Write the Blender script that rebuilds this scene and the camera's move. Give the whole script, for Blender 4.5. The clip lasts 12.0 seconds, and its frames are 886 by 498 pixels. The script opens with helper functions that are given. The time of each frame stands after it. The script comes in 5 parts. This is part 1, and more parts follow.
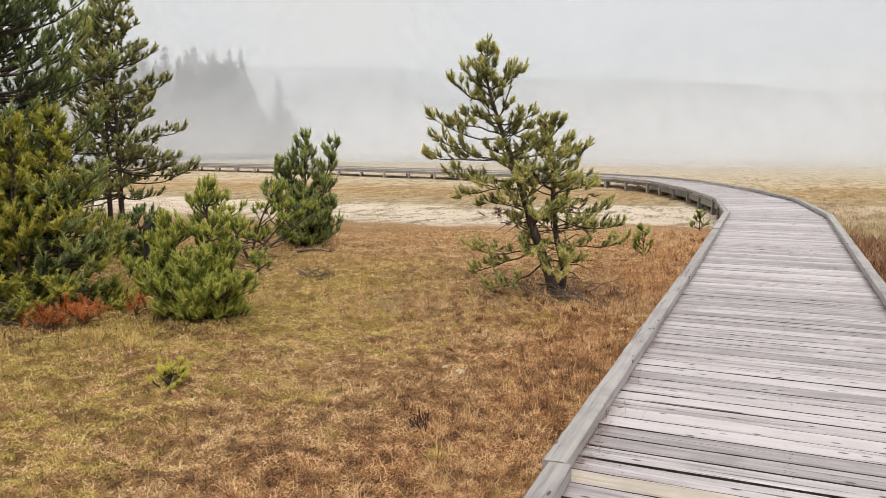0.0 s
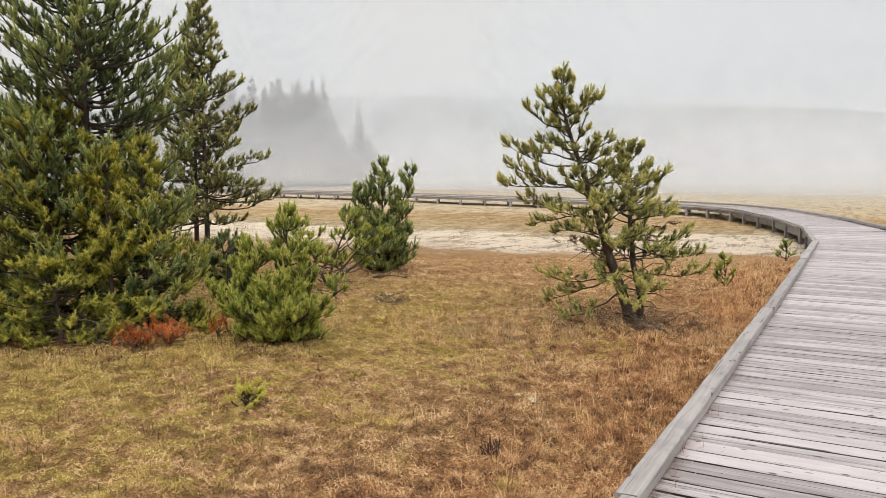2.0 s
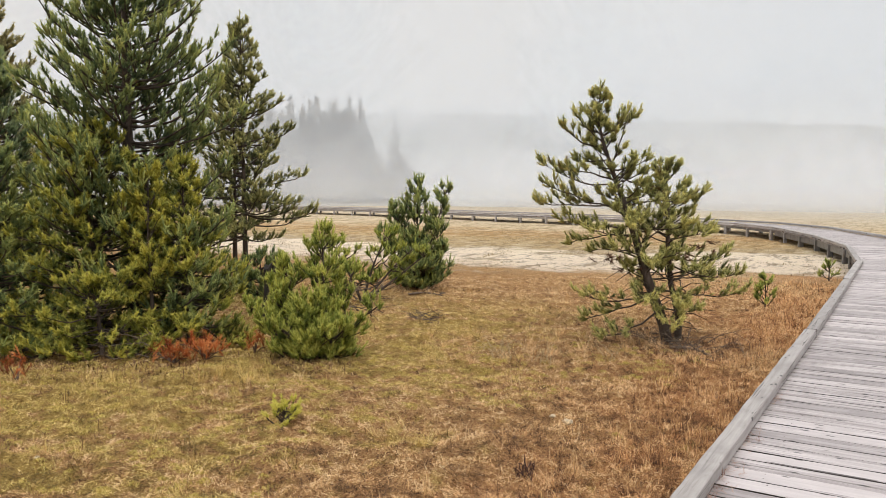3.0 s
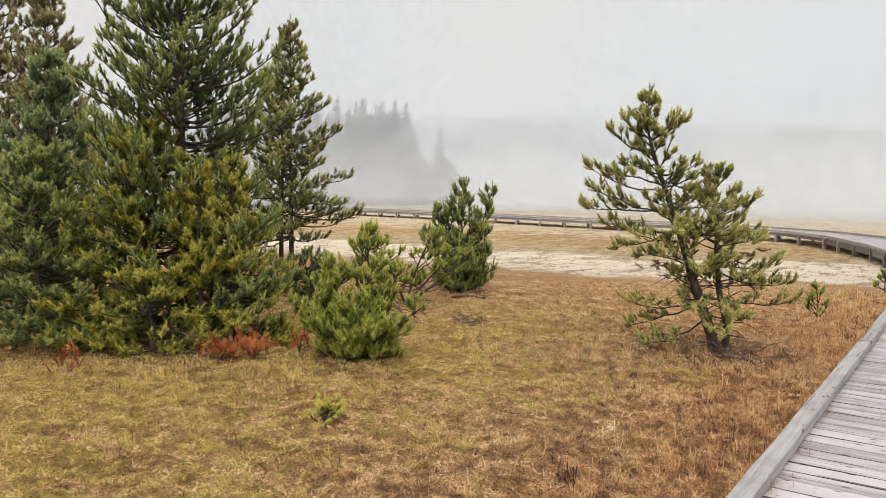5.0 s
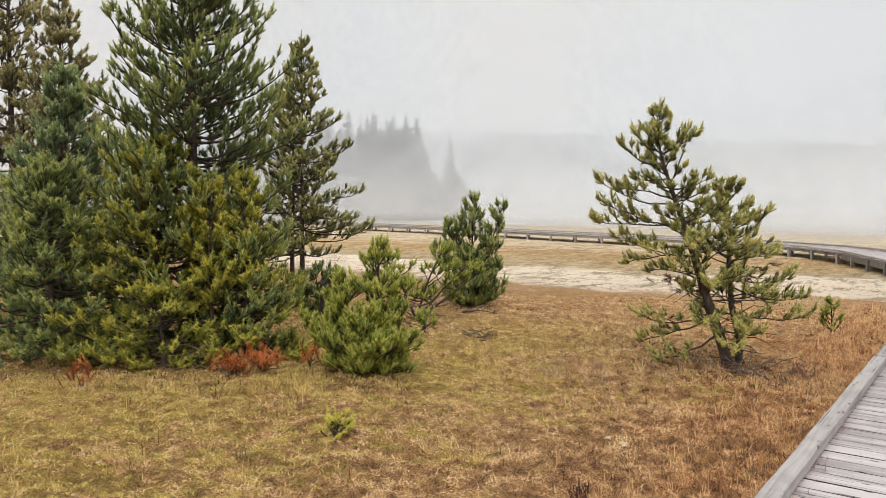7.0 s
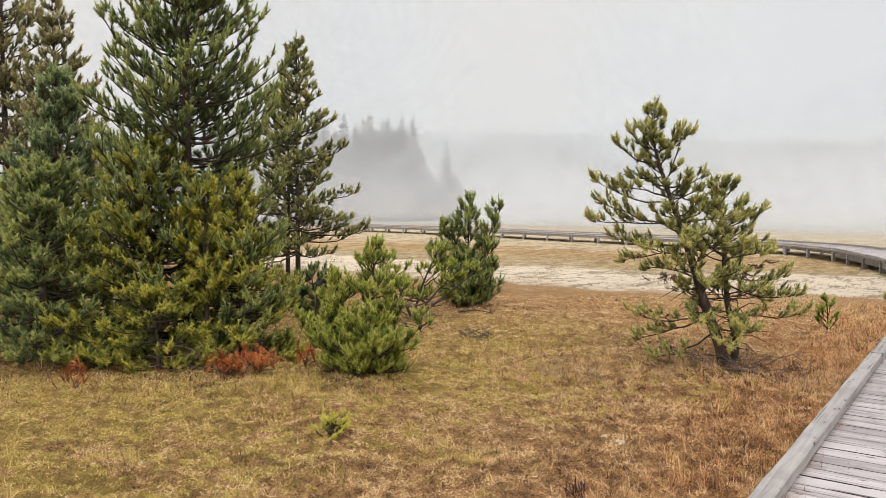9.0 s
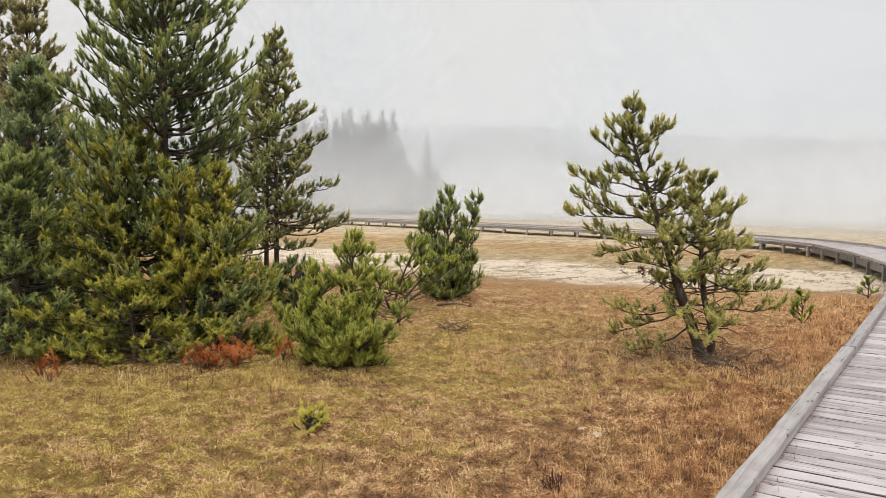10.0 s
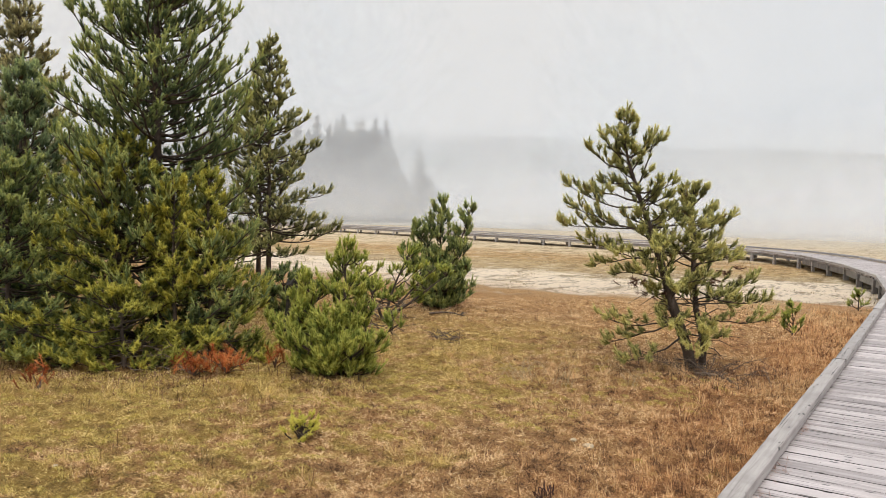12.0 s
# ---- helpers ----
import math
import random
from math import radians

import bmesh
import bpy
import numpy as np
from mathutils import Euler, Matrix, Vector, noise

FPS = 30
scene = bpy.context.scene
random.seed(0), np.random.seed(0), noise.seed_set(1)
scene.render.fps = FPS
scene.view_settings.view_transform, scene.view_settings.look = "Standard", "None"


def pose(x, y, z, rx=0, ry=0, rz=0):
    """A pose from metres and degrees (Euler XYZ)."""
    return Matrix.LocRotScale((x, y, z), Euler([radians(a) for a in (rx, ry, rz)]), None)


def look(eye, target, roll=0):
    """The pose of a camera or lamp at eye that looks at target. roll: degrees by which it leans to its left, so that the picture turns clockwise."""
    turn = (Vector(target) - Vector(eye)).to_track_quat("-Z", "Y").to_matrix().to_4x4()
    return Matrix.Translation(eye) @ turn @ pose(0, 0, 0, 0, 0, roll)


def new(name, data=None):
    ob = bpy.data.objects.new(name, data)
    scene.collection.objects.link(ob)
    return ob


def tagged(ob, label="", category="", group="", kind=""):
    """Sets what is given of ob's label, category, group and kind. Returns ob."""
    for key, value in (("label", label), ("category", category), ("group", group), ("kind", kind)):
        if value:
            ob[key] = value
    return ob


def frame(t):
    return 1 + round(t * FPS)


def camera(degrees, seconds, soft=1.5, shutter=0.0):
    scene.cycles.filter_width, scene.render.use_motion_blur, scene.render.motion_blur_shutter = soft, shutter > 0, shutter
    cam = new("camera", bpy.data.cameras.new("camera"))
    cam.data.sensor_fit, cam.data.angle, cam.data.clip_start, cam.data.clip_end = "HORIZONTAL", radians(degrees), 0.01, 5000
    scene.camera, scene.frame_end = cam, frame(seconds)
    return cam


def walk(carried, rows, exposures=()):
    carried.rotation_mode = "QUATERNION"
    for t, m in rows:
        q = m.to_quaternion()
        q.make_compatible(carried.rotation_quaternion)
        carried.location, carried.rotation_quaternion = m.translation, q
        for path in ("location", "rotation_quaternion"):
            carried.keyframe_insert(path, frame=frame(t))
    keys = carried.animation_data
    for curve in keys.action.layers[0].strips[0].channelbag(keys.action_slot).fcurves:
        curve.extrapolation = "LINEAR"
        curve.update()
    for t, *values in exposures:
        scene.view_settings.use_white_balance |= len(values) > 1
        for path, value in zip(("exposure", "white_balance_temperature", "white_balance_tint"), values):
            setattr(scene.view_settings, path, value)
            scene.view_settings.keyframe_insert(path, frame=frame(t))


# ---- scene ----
cam = camera(60.1, 12.0, 0.7)
PATH = [
    (0, (0.815, -1.821, 1.552), (0.035, -0.001, 1.272), -0.1),
    (0.5, (0.822, -1.826, 1.548), (-0.01, -0.027, 1.28), -0.1),
    (1, (0.822, -1.823, 1.558), (-0.064, -0.046, 1.314), 0.2),
    (1.5, (0.834, -1.816, 1.547), (-0.092, -0.058, 1.322), -0.1),
    (2, (0.84, -1.823, 1.546), (-0.122, -0.082, 1.337), -0.2),
    (2.5, (0.844, -1.819, 1.556), (-0.156, -0.097, 1.371), -0.3),
    (3, (0.838, -1.824, 1.566), (-0.205, -0.125, 1.4), -0.1),
    (5, (0.828, -1.836, 1.56), (-0.309, -0.198, 1.402), 0.6),
    (5.5, (0.82, -1.824, 1.547), (-0.319, -0.187, 1.398), 0.6),
    (6, (0.842, -1.835, 1.546), (-0.306, -0.203, 1.408), 0.4),
    (6.5, (0.826, -1.819, 1.546), (-0.328, -0.191, 1.417), 0.6),
    (7, (0.826, -1.827, 1.553), (-0.336, -0.203, 1.434), 0.5),
    (9, (0.828, -1.809, 1.538), (-0.326, -0.181, 1.421), 0.2),
    (9.5, (0.838, -1.801, 1.534), (-0.296, -0.159, 1.409), 0.3),
    (10, (0.833, -1.797, 1.532), (-0.278, -0.14, 1.399), 0.5),
    (10.5, (0.834, -1.796, 1.535), (-0.263, -0.129, 1.4), 0.7),
    (11, (0.836, -1.798, 1.536), (-0.254, -0.127, 1.405), 0.8),
    (11.5, (0.826, -1.797, 1.531), (-0.264, -0.125, 1.41), 1.0),
    (12, (0.821, -1.799, 1.543), (-0.274, -0.129, 1.431), 1.1),
]
walk(cam, [(t, look(eye, target, roll)) for t, eye, target, roll in PATH], [(0, -0.04), (2, -0.03), (5, 0.0), (12, 0.0)])

# ---------------------------------------------------------------- light
world = bpy.data.worlds.new("overcast")
scene.world = world
world.use_nodes = True
wn = world.node_tree.nodes
wl = world.node_tree.links
wn.clear()
w_out = wn.new("ShaderNodeOutputWorld")
w_add = wn.new("ShaderNodeAddShader")
sky = wn.new("ShaderNodeTexSky")
sky.sky_type = "NISHITA"
sky.sun_disc = False
SUN_EL, SUN_AZ = radians(52), radians(150)
sky.sun_elevation, sky.sun_rotation = SUN_EL, SUN_AZ
sky.air_density, sky.dust_density, sky.ozone_density = 1.0, 1.0, 1.0
w_sky = wn.new("ShaderNodeBackground")
w_sky.inputs[1].default_value = 0.006
w_cloud = wn.new("ShaderNodeBackground")
w_cloud.inputs[1].default_value = 1.0
w_tc = wn.new("ShaderNodeTexCoord")
w_sep = wn.new("ShaderNodeSeparateXYZ")
w_ramp = wn.new("ShaderNodeValToRGB")
e = w_ramp.color_ramp.elements
e[0].position, e[0].color = 0.0, (0.635, 0.66, 0.68, 1)
e[1].position, e[1].color = 1.0, (1.75, 1.77, 1.80, 1)
k = e.new(0.12)
k.color = (0.645, 0.675, 0.705, 1)
k = e.new(0.35)
k.color = (0.675, 0.715, 0.755, 1)
k = e.new(0.5)
k.color = (0.95, 0.97, 1.0, 1)
wl.new(w_tc.outputs["Generated"], w_sep.inputs[0])
wl.new(w_sep.outputs["Z"], w_ramp.inputs[0])
wl.new(w_ramp.outputs[0], w_cloud.inputs[0])
wl.new(sky.outputs[0], w_sky.inputs[0])
wl.new(w_cloud.outputs[0], w_add.inputs[0])
wl.new(w_sky.outputs[0], w_add.inputs[1])
wl.new(w_add.outputs[0], w_out.inputs[0])

sun_data = bpy.data.lights.new("sun", "SUN")
sun_data.energy, sun_data.angle, sun_data.color = 1.3, radians(18), (1.0, 0.97, 0.92)
sun = new("sun", sun_data)
sun.matrix_world = look((12, -20, 30), (0, 0, 0))


# ---------------------------------------------------------------- node helpers
class Mat:
    """A short way to write a node material."""

    def __init__(self, name):
        self.m = bpy.data.materials.new(name)
        self.m.use_nodes = True
        self.t = self.m.node_tree
        self.t.nodes.clear()
        self.out = self.t.nodes.new("ShaderNodeOutputMaterial")
        self.tc = self.t.nodes.new("ShaderNodeTexCoord")

    def node(self, kind, **inputs):
        n = self.t.nodes.new(kind)
        for key, v in inputs.items():
            self.put(n.inputs[key.replace("_", " ")], v)
        return n

    def put(self, socket, v):
        if isinstance(v, bpy.types.NodeSocket):
            self.t.links.new(v, socket)
        elif isinstance(v, tuple) and len(v) == 3 and socket.type == "RGBA":
            socket.default_value = (*v, 1)
        else:
            socket.default_value = v

    def math(self, op, a, b=0.0, c=None, clamp=False):
        n = self.t.nodes.new("ShaderNodeMath")
        n.operation, n.use_clamp = op, clamp
        self.put(n.inputs[0], a)
        self.put(n.inputs[1], b)
        if c is not None:
            self.put(n.inputs[2], c)
        return n.outputs[0]

    def noise(self, scale, vec=None, detail=4.0, rough=0.55, distort=0.0):
        n = self.node("ShaderNodeTexNoise", Scale=scale, Detail=detail, Roughness=rough, Distortion=distort)
        self.put(n.inputs["Vector"], vec if vec is not None else self.tc.outputs["Object"])
        return n.outputs["Fac"]

    def stretch(self, sx, sy, sz, vec=None, shift=None):
        n = self.t.nodes.new("ShaderNodeMapping")
        self.put(n.inputs["Vector"], vec if vec is not None else self.tc.outputs["Object"])
        n.inputs["Scale"].default_value = (sx, sy, sz)
        if shift is not None:
            self.put(n.inputs["Location"], shift)
        return n.outputs[0]

    def step(self, v, lo, hi):
        n = self.t.nodes.new("ShaderNodeMapRange")
        n.interpolation_type = "SMOOTHSTEP"
        self.put(n.inputs["Value"], v)
        n.inputs["From Min"].default_value, n.inputs["From Max"].default_value = lo, hi
        return n.outputs[0]

    def ramp(self, v, *stops):
        n = self.t.nodes.new("ShaderNodeValToRGB")
        self.put(n.inputs[0], v)
        els = n.color_ramp.elements
        els[0].position, els[0].color = stops[0][0], (*stops[0][1], 1)
        els[1].position, els[1].color = stops[-1][0], (*stops[-1][1], 1)
        for p, c in stops[1:-1]:
            els.new(p).color = (*c, 1)
        return n.outputs[0]

    def mix(self, f, a, b, blend="MIX"):
        n = self.t.nodes.new("ShaderNodeMix")
        n.data_type, n.blend_type = "RGBA", blend
        self.put(n.inputs[0], f)
        self.put(n.inputs[6], a)
        self.put(n.inputs[7], b)
        return n.outputs[2]

    def bump(self, h, strength=0.4, dist=0.01):
        return self.node("ShaderNodeBump", Height=h, Strength=strength, Distance=dist).outputs[0]

    def surface(self, shader):
        self.t.links.new(shader, self.out.inputs[0])
        return self.m

    def plain(self, color, rough=0.8, normal=None, metal=0.0, spec=0.3):
        b = self.t.nodes.new("ShaderNodeBsdfPrincipled")
        self.put(b.inputs["Base Color"], color)
        self.put(b.inputs["Roughness"], rough)
        b.inputs["Metallic"].default_value = metal
        b.inputs["Specular IOR Level"].default_value = spec
        if normal is not None:
            self.put(b.inputs["Normal"], normal)
        return self.surface(b.outputs[0])

    def leafy(self, color, glow=0.3, rough=0.6):
        """Thin leaves: some of the light goes through."""
        b = self.t.nodes.new("ShaderNodeBsdfPrincipled")
        self.put(b.inputs["Base Color"], color)
        b.inputs["Roughness"].default_value = rough
        b.inputs["Specular IOR Level"].default_value = 0.25
        tr = self.node("ShaderNodeBsdfTranslucent", Color=color)
        mx = self.t.nodes.new("ShaderNodeMixShader")
        mx.inputs[0].default_value = glow
        self.t.links.new(b.outputs[0], mx.inputs[1])
        self.t.links.new(tr.outputs[0], mx.inputs[2])
        return self.surface(mx.outputs[0])


def meadow_colour(M, tone):
    """Colour of the open ground by place: dry meadow, red-brown sedge by the boardwalk, moss, pale sinter and ochre flats."""
    sep = M.t.nodes.new("ShaderNodeSeparateXYZ")
    M.t.links.new(M.tc.outputs["Object"], sep.inputs[0])
    x, y = sep.outputs[0], sep.outputs[1]
    big = M.noise(0.45, detail=3)
    mid = M.noise(1.7, detail=5, rough=0.65)
    fine = M.noise(9.0, detail=4, rough=0.7)
    # dry meadow
    straw = M.ramp(M.math("MULTIPLY_ADD", tone, 0.75, M.math("MULTIPLY_ADD", fine, 0.5, -0.12)),
                   (0.1, (0.105, 0.056, 0.030)), (0.4, (0.53, 0.298, 0.132)), (0.7, (0.78, 0.50, 0.240)), (0.95, (0.88, 0.65, 0.37)))
    red = M.ramp(M.math("MULTIPLY_ADD", tone, 0.75, M.math("MULTIPLY_ADD", fine, 0.5, -0.12)),
                 (0.1, (0.085, 0.037, 0.022)), (0.4, (0.44, 0.218, 0.094)), (0.7, (0.72, 0.405, 0.182)), (0.95, (0.90, 0.61, 0.33)))
    moss = M.ramp(M.math("MULTIPLY_ADD", tone, 0.6, M.math("MULTIPLY_ADD", fine, 0.6, -0.12)),
                  (0.1, (0.16, 0.113, 0.038)), (0.5, (0.605, 0.445, 0.122)), (0.9, (0.89, 0.70, 0.265)))
    near_walk = M.step(x, -3.4, -0.3)
    f_red = M.step(M.math("ADD", M.math("MULTIPLY", near_walk, 0.37), M.math("MULTIPLY_ADD", mid, 0.7, M.math("MULTIPLY", big, 0.45))), 0.72, 0.99)
    col = M.mix(f_red, straw, red)
    west = M.math("SUBTRACT", 1.0, M.step(x, -4.6, -0.9))
    f_moss = M.step(M.math("ADD", M.math("MULTIPLY", west, 0.22), M.math("MULTIPLY_ADD", M.noise(4.2, detail=5, rough=0.65), 0.85, M.math("MULTIPLY", M.noise(0.7, M.stretch(1, 1, 1, shift=(7.3, 2.1, 0.0))), 0.4))), 0.72, 0.86)
    f_moss = M.math("MULTIPLY", f_moss, M.math("SUBTRACT", 1.0, M.step(y, 6.5, 10.0)))
    col = M.mix(M.math("MULTIPLY", f_moss, 0.78), col, moss)
    # bands of the thermal flats
    v = M.math("SUBTRACT", y, M.math("MULTIPLY", M.math("MAXIMUM", M.math("ADD", x, 6.7), 0.0), 0.45))
    wob = M.noise(0.35, M.stretch(0.6, 1.6, 1), detail=6, rough=0.7)
    v = M.math("ADD", v, M.math("MULTIPLY_ADD", wob, 9.0, -4.5))
    v = M.math("ADD", v, M.math("MULTIPLY_ADD", M.noise(1.4, M.stretch(0.5, 1.4, 1), detail=5, rough=0.7), 5.0, -2.5))
    streak = M.noise(1.0, M.stretch(0.55, 1.6, 1), detail=8, rough=0.78)
    flats = M.ramp(M.math("DIVIDE", v, 80.0),
                   (0.0, (0.30, 0.20, 0.10)), (0.150, (0.42, 0.30, 0.17)), (0.168, (0.86, 0.70, 0.53)), (0.228, (0.92, 0.77, 0.59)),
                   (0.245, (0.52, 0.39, 0.23)), (0.285, (0.52, 0.35, 0.16)), (0.33, (0.50, 0.30, 0.125)), (0.37, (0.64, 0.49, 0.30)), (0.5, (0.64, 0.52, 0.36)), (0.7, (0.55, 0.46, 0.34)), (0.85, (0.50, 0.44, 0.36)), (1.0, (0.50, 0.48, 0.45)))
    flats = M.mix(M.math("MULTIPLY", M.step(streak, 0.54, 0.68), 0.6), flats, (0.46, 0.33, 0.18))
    flats = M.mix(M.math("MULTIPLY", M.step(M.noise(2.2, M.stretch(0.5, 2.0, 1), detail=5), 0.56, 0.7), 0.6), flats, (0.82, 0.69, 0.54))
    far = M.step(v, 11.5, 14.0)
    east = M.math("MULTIPLY", M.step(x, 1.0, 1.4), M.math("SUBTRACT", 1.0, M.step(M.math("ADD", y, M.math("MULTIPLY", wob, 8.0)), 18.0, 32.0)))
    tan = M.ramp(M.math("ADD", M.math("MULTIPLY", streak, 0.7), M.math("MULTIPLY", fine, 0.3)),
                 (0.36, (0.34, 0.22, 0.10)), (0.5, (0.56, 0.42, 0.22)), (0.64, (0.72, 0.60, 0.38)))
    rust = M.math("MULTIPLY", M.math("SUBTRACT", 1.0, M.step(M.math("ADD", y, M.math("MULTIPLY", x, 1.0)), 15.5, 19.5)), 1.0)
    sedge_red = M.ramp(M.math("MULTIPLY_ADD", tone, 0.75, M.math("MULTIPLY_ADD", fine, 0.5, -0.12)),
                       (0.1, (0.07, 0.027, 0.016)), (0.5, (0.28, 0.118, 0.056)), (0.9, (0.50, 0.27, 0.14)))
    east_col = M.mix(rust, tan, sedge_red)
    col = M.mix(far, col, flats)
    col = M.mix(east, col, east_col)
    speck = M.math("ADD", M.math("MULTIPLY", M.noise(1.0, M.stretch(2.4, 0.8, 1), detail=6, rough=0.75), 0.6), M.math("MULTIPLY", M.noise(1.0, M.stretch(9.0, 3.0, 1), detail=4, rough=0.8), 0.4))
    spread = M.math("MULTIPLY", M.math("MULTIPLY", M.math("MAXIMUM", far, east), M.math("SUBTRACT", 1.0, M.step(y, 34.0, 60.0))), M.step(y, 7.0, 12.0))
    col = M.mix(M.math("MULTIPLY", spread, M.math("MULTIPLY", M.math("SUBTRACT", 1.0, M.step(speck, 0.42, 0.51)), 0.7)), col, (0.22, 0.145, 0.07))
    return M.mix(M.math("MULTIPLY", spread, M.math("MULTIPLY", M.step(speck, 0.53, 0.60), 0.55)), col, (0.80, 0.69, 0.48))


def tone_attr(M, name):
    n = M.t.nodes.new("ShaderNodeAttribute")
    n.attribute_name = name
    return n.outputs["Fac"]


# ---------------------------------------------------------------- materials
M = Mat("meadow_soil")
soil_tone = M.step(M.math("ADD", M.math("MULTIPLY", M.noise(30.0, detail=6, rough=0.85, distort=1.5), 0.5), M.math("MULTIPLY", M.noise(150.0, detail=4, rough=0.8, distort=2.0), 0.5)), 0.40, 0.60)
flats_only = M.step(M.math("ADD", 0.0, M.t.nodes.new("ShaderNodeSeparateXYZ").outputs[1]), 11.0, 15.0)
for nd in M.t.nodes:
    if nd.bl_idname == "ShaderNodeSeparateXYZ" and not nd.inputs[0].is_linked:
        M.t.links.new(M.tc.outputs["Object"], nd.inputs[0])
soil = M.mix(0.9, meadow_colour(M, soil_tone), (0.69, 0.60, 0.505), "MULTIPLY")
soil = M.mix(M.math("MAXIMUM", flats_only, 0.15), soil, meadow_colour(M, soil_tone))
GROUND = M.plain(soil, 0.95, M.bump(M.math("ADD", M.noise(24.0, detail=6, rough=0.75), M.math("MULTIPLY", M.noise(90.0, detail=4, rough=0.8), 0.8)), 1.0, 0.05), spec=0.15)

M = Mat("bleached_grass")
GRASS_FLAT = M.leafy(M.ramp(tone_attr(M, "tone"), (0.1, (0.22, 0.14, 0.065)), (0.5, (0.42, 0.29, 0.14)), (0.95, (0.62, 0.49, 0.29))), 0.3, 0.7)
M = Mat("dry_grass")
GRASS = M.leafy(meadow_colour(M, tone_attr(M, "tone")), 0.35, 0.7)


def needle_material(name, dark, mid, light, dead=(0.16, 0.085, 0.03), f_dead=0.06):
    N = Mat(name)
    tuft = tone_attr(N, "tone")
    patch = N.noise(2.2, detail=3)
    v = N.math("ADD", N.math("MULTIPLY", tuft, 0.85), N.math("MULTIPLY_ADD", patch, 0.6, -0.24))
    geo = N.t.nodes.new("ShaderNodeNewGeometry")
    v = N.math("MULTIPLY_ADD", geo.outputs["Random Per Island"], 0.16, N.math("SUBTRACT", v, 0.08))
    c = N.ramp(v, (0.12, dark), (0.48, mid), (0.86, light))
    c = N.mix(N.step(N.noise(6.0, N.stretch(1, 1, 1, shift=(3, 9, 1)), detail=2), 0.70 - f_dead, 0.76), c, dead)
    return N.leafy(c, 0.45, 0.5)


NEEDLE_DEEP = needle_material("needles_deep_green", (0.100, 0.142, 0.070), (0.285, 0.345, 0.130), (0.55, 0.55, 0.17))
NEEDLE_OLIVE = needle_material("needles_olive", (0.105, 0.125, 0.038), (0.335, 0.345, 0.072), (0.68, 0.61, 0.12), f_dead=0.05)
NEEDLE_GREY = needle_material("needles_grey_green", (0.115, 0.128, 0.064), (0.34, 0.335, 0.128), (0.62, 0.57, 0.22))
NEEDLE_FRESH = needle_material("needles_fresh_green", (0.090, 0.122, 0.032), (0.315, 0.365, 0.074), (0.64, 0.62, 0.15), f_dead=0.02)
NEEDLE_SOFT = needle_material("needles_soft_green", (0.095, 0.100, 0.040), (0.37, 0.365, 0.120), (0.72, 0.65, 0.235), f_dead=0.07)
NEEDLE_LIME = needle_material("needles_yellow_green", (0.42, 0.42, 0.06), (0.62, 0.58, 0.09), (0.78, 0.70, 0.17), f_dead=0.0)
NEEDLE_RUST = needle_material("needles_dead_rust", (0.24, 0.065, 0.024), (0.62, 0.19, 0.058), (0.80, 0.36, 0.125), f_dead=0.0)
NEEDLE_BLUE = needle_material("needles_blue_green", (0.10, 0.145, 0.085), (0.26, 0.33, 0.165), (0.48, 0.53, 0.23))
NEEDLE_BROWN = needle_material("needles_brownish_green", (0.15, 0.145, 0.085), (0.40, 0.365, 0.17), (0.64, 0.56, 0.27), f_dead=0.1)
LITTER_NEEDLE = needle_material("needles_withered", (0.10, 0.045, 0.028), (0.26, 0.13, 0.08), (0.42, 0.26, 0.16), f_dead=0.0)
NEEDLE_FAR = needle_material("needles_far_forest", (0.032, 0.036, 0.022), (0.075, 0.074, 0.042), (0.15, 0.13, 0.06))

M = Mat("pine_bark")
bk = M.noise(14.0, M.stretch(1, 1, 0.3), detail=6, rough=0.7)
BARK = M.plain(M.ramp(bk, (0.3, (0.030, 0.022, 0.018)), (0.55, (0.085, 0.062, 0.048)), (0.75, (0.17, 0.13, 0.105))), 0.9, M.bump(bk, 0.7, 0.01))
M = Mat("dark_withered_weed")
WEED = M.plain(M.ramp(M.noise(40.0, detail=4), (0.3, (0.035, 0.018, 0.016)), (0.7, (0.13, 0.066, 0.05))), 0.9)
M = Mat("dead_twig_wood")
DEADWOOD = M.plain(M.ramp(M.noise(20.0, detail=5), (0.3, (0.075, 0.052, 0.04)), (0.7, (0.27, 0.20, 0.145))), 0.9)


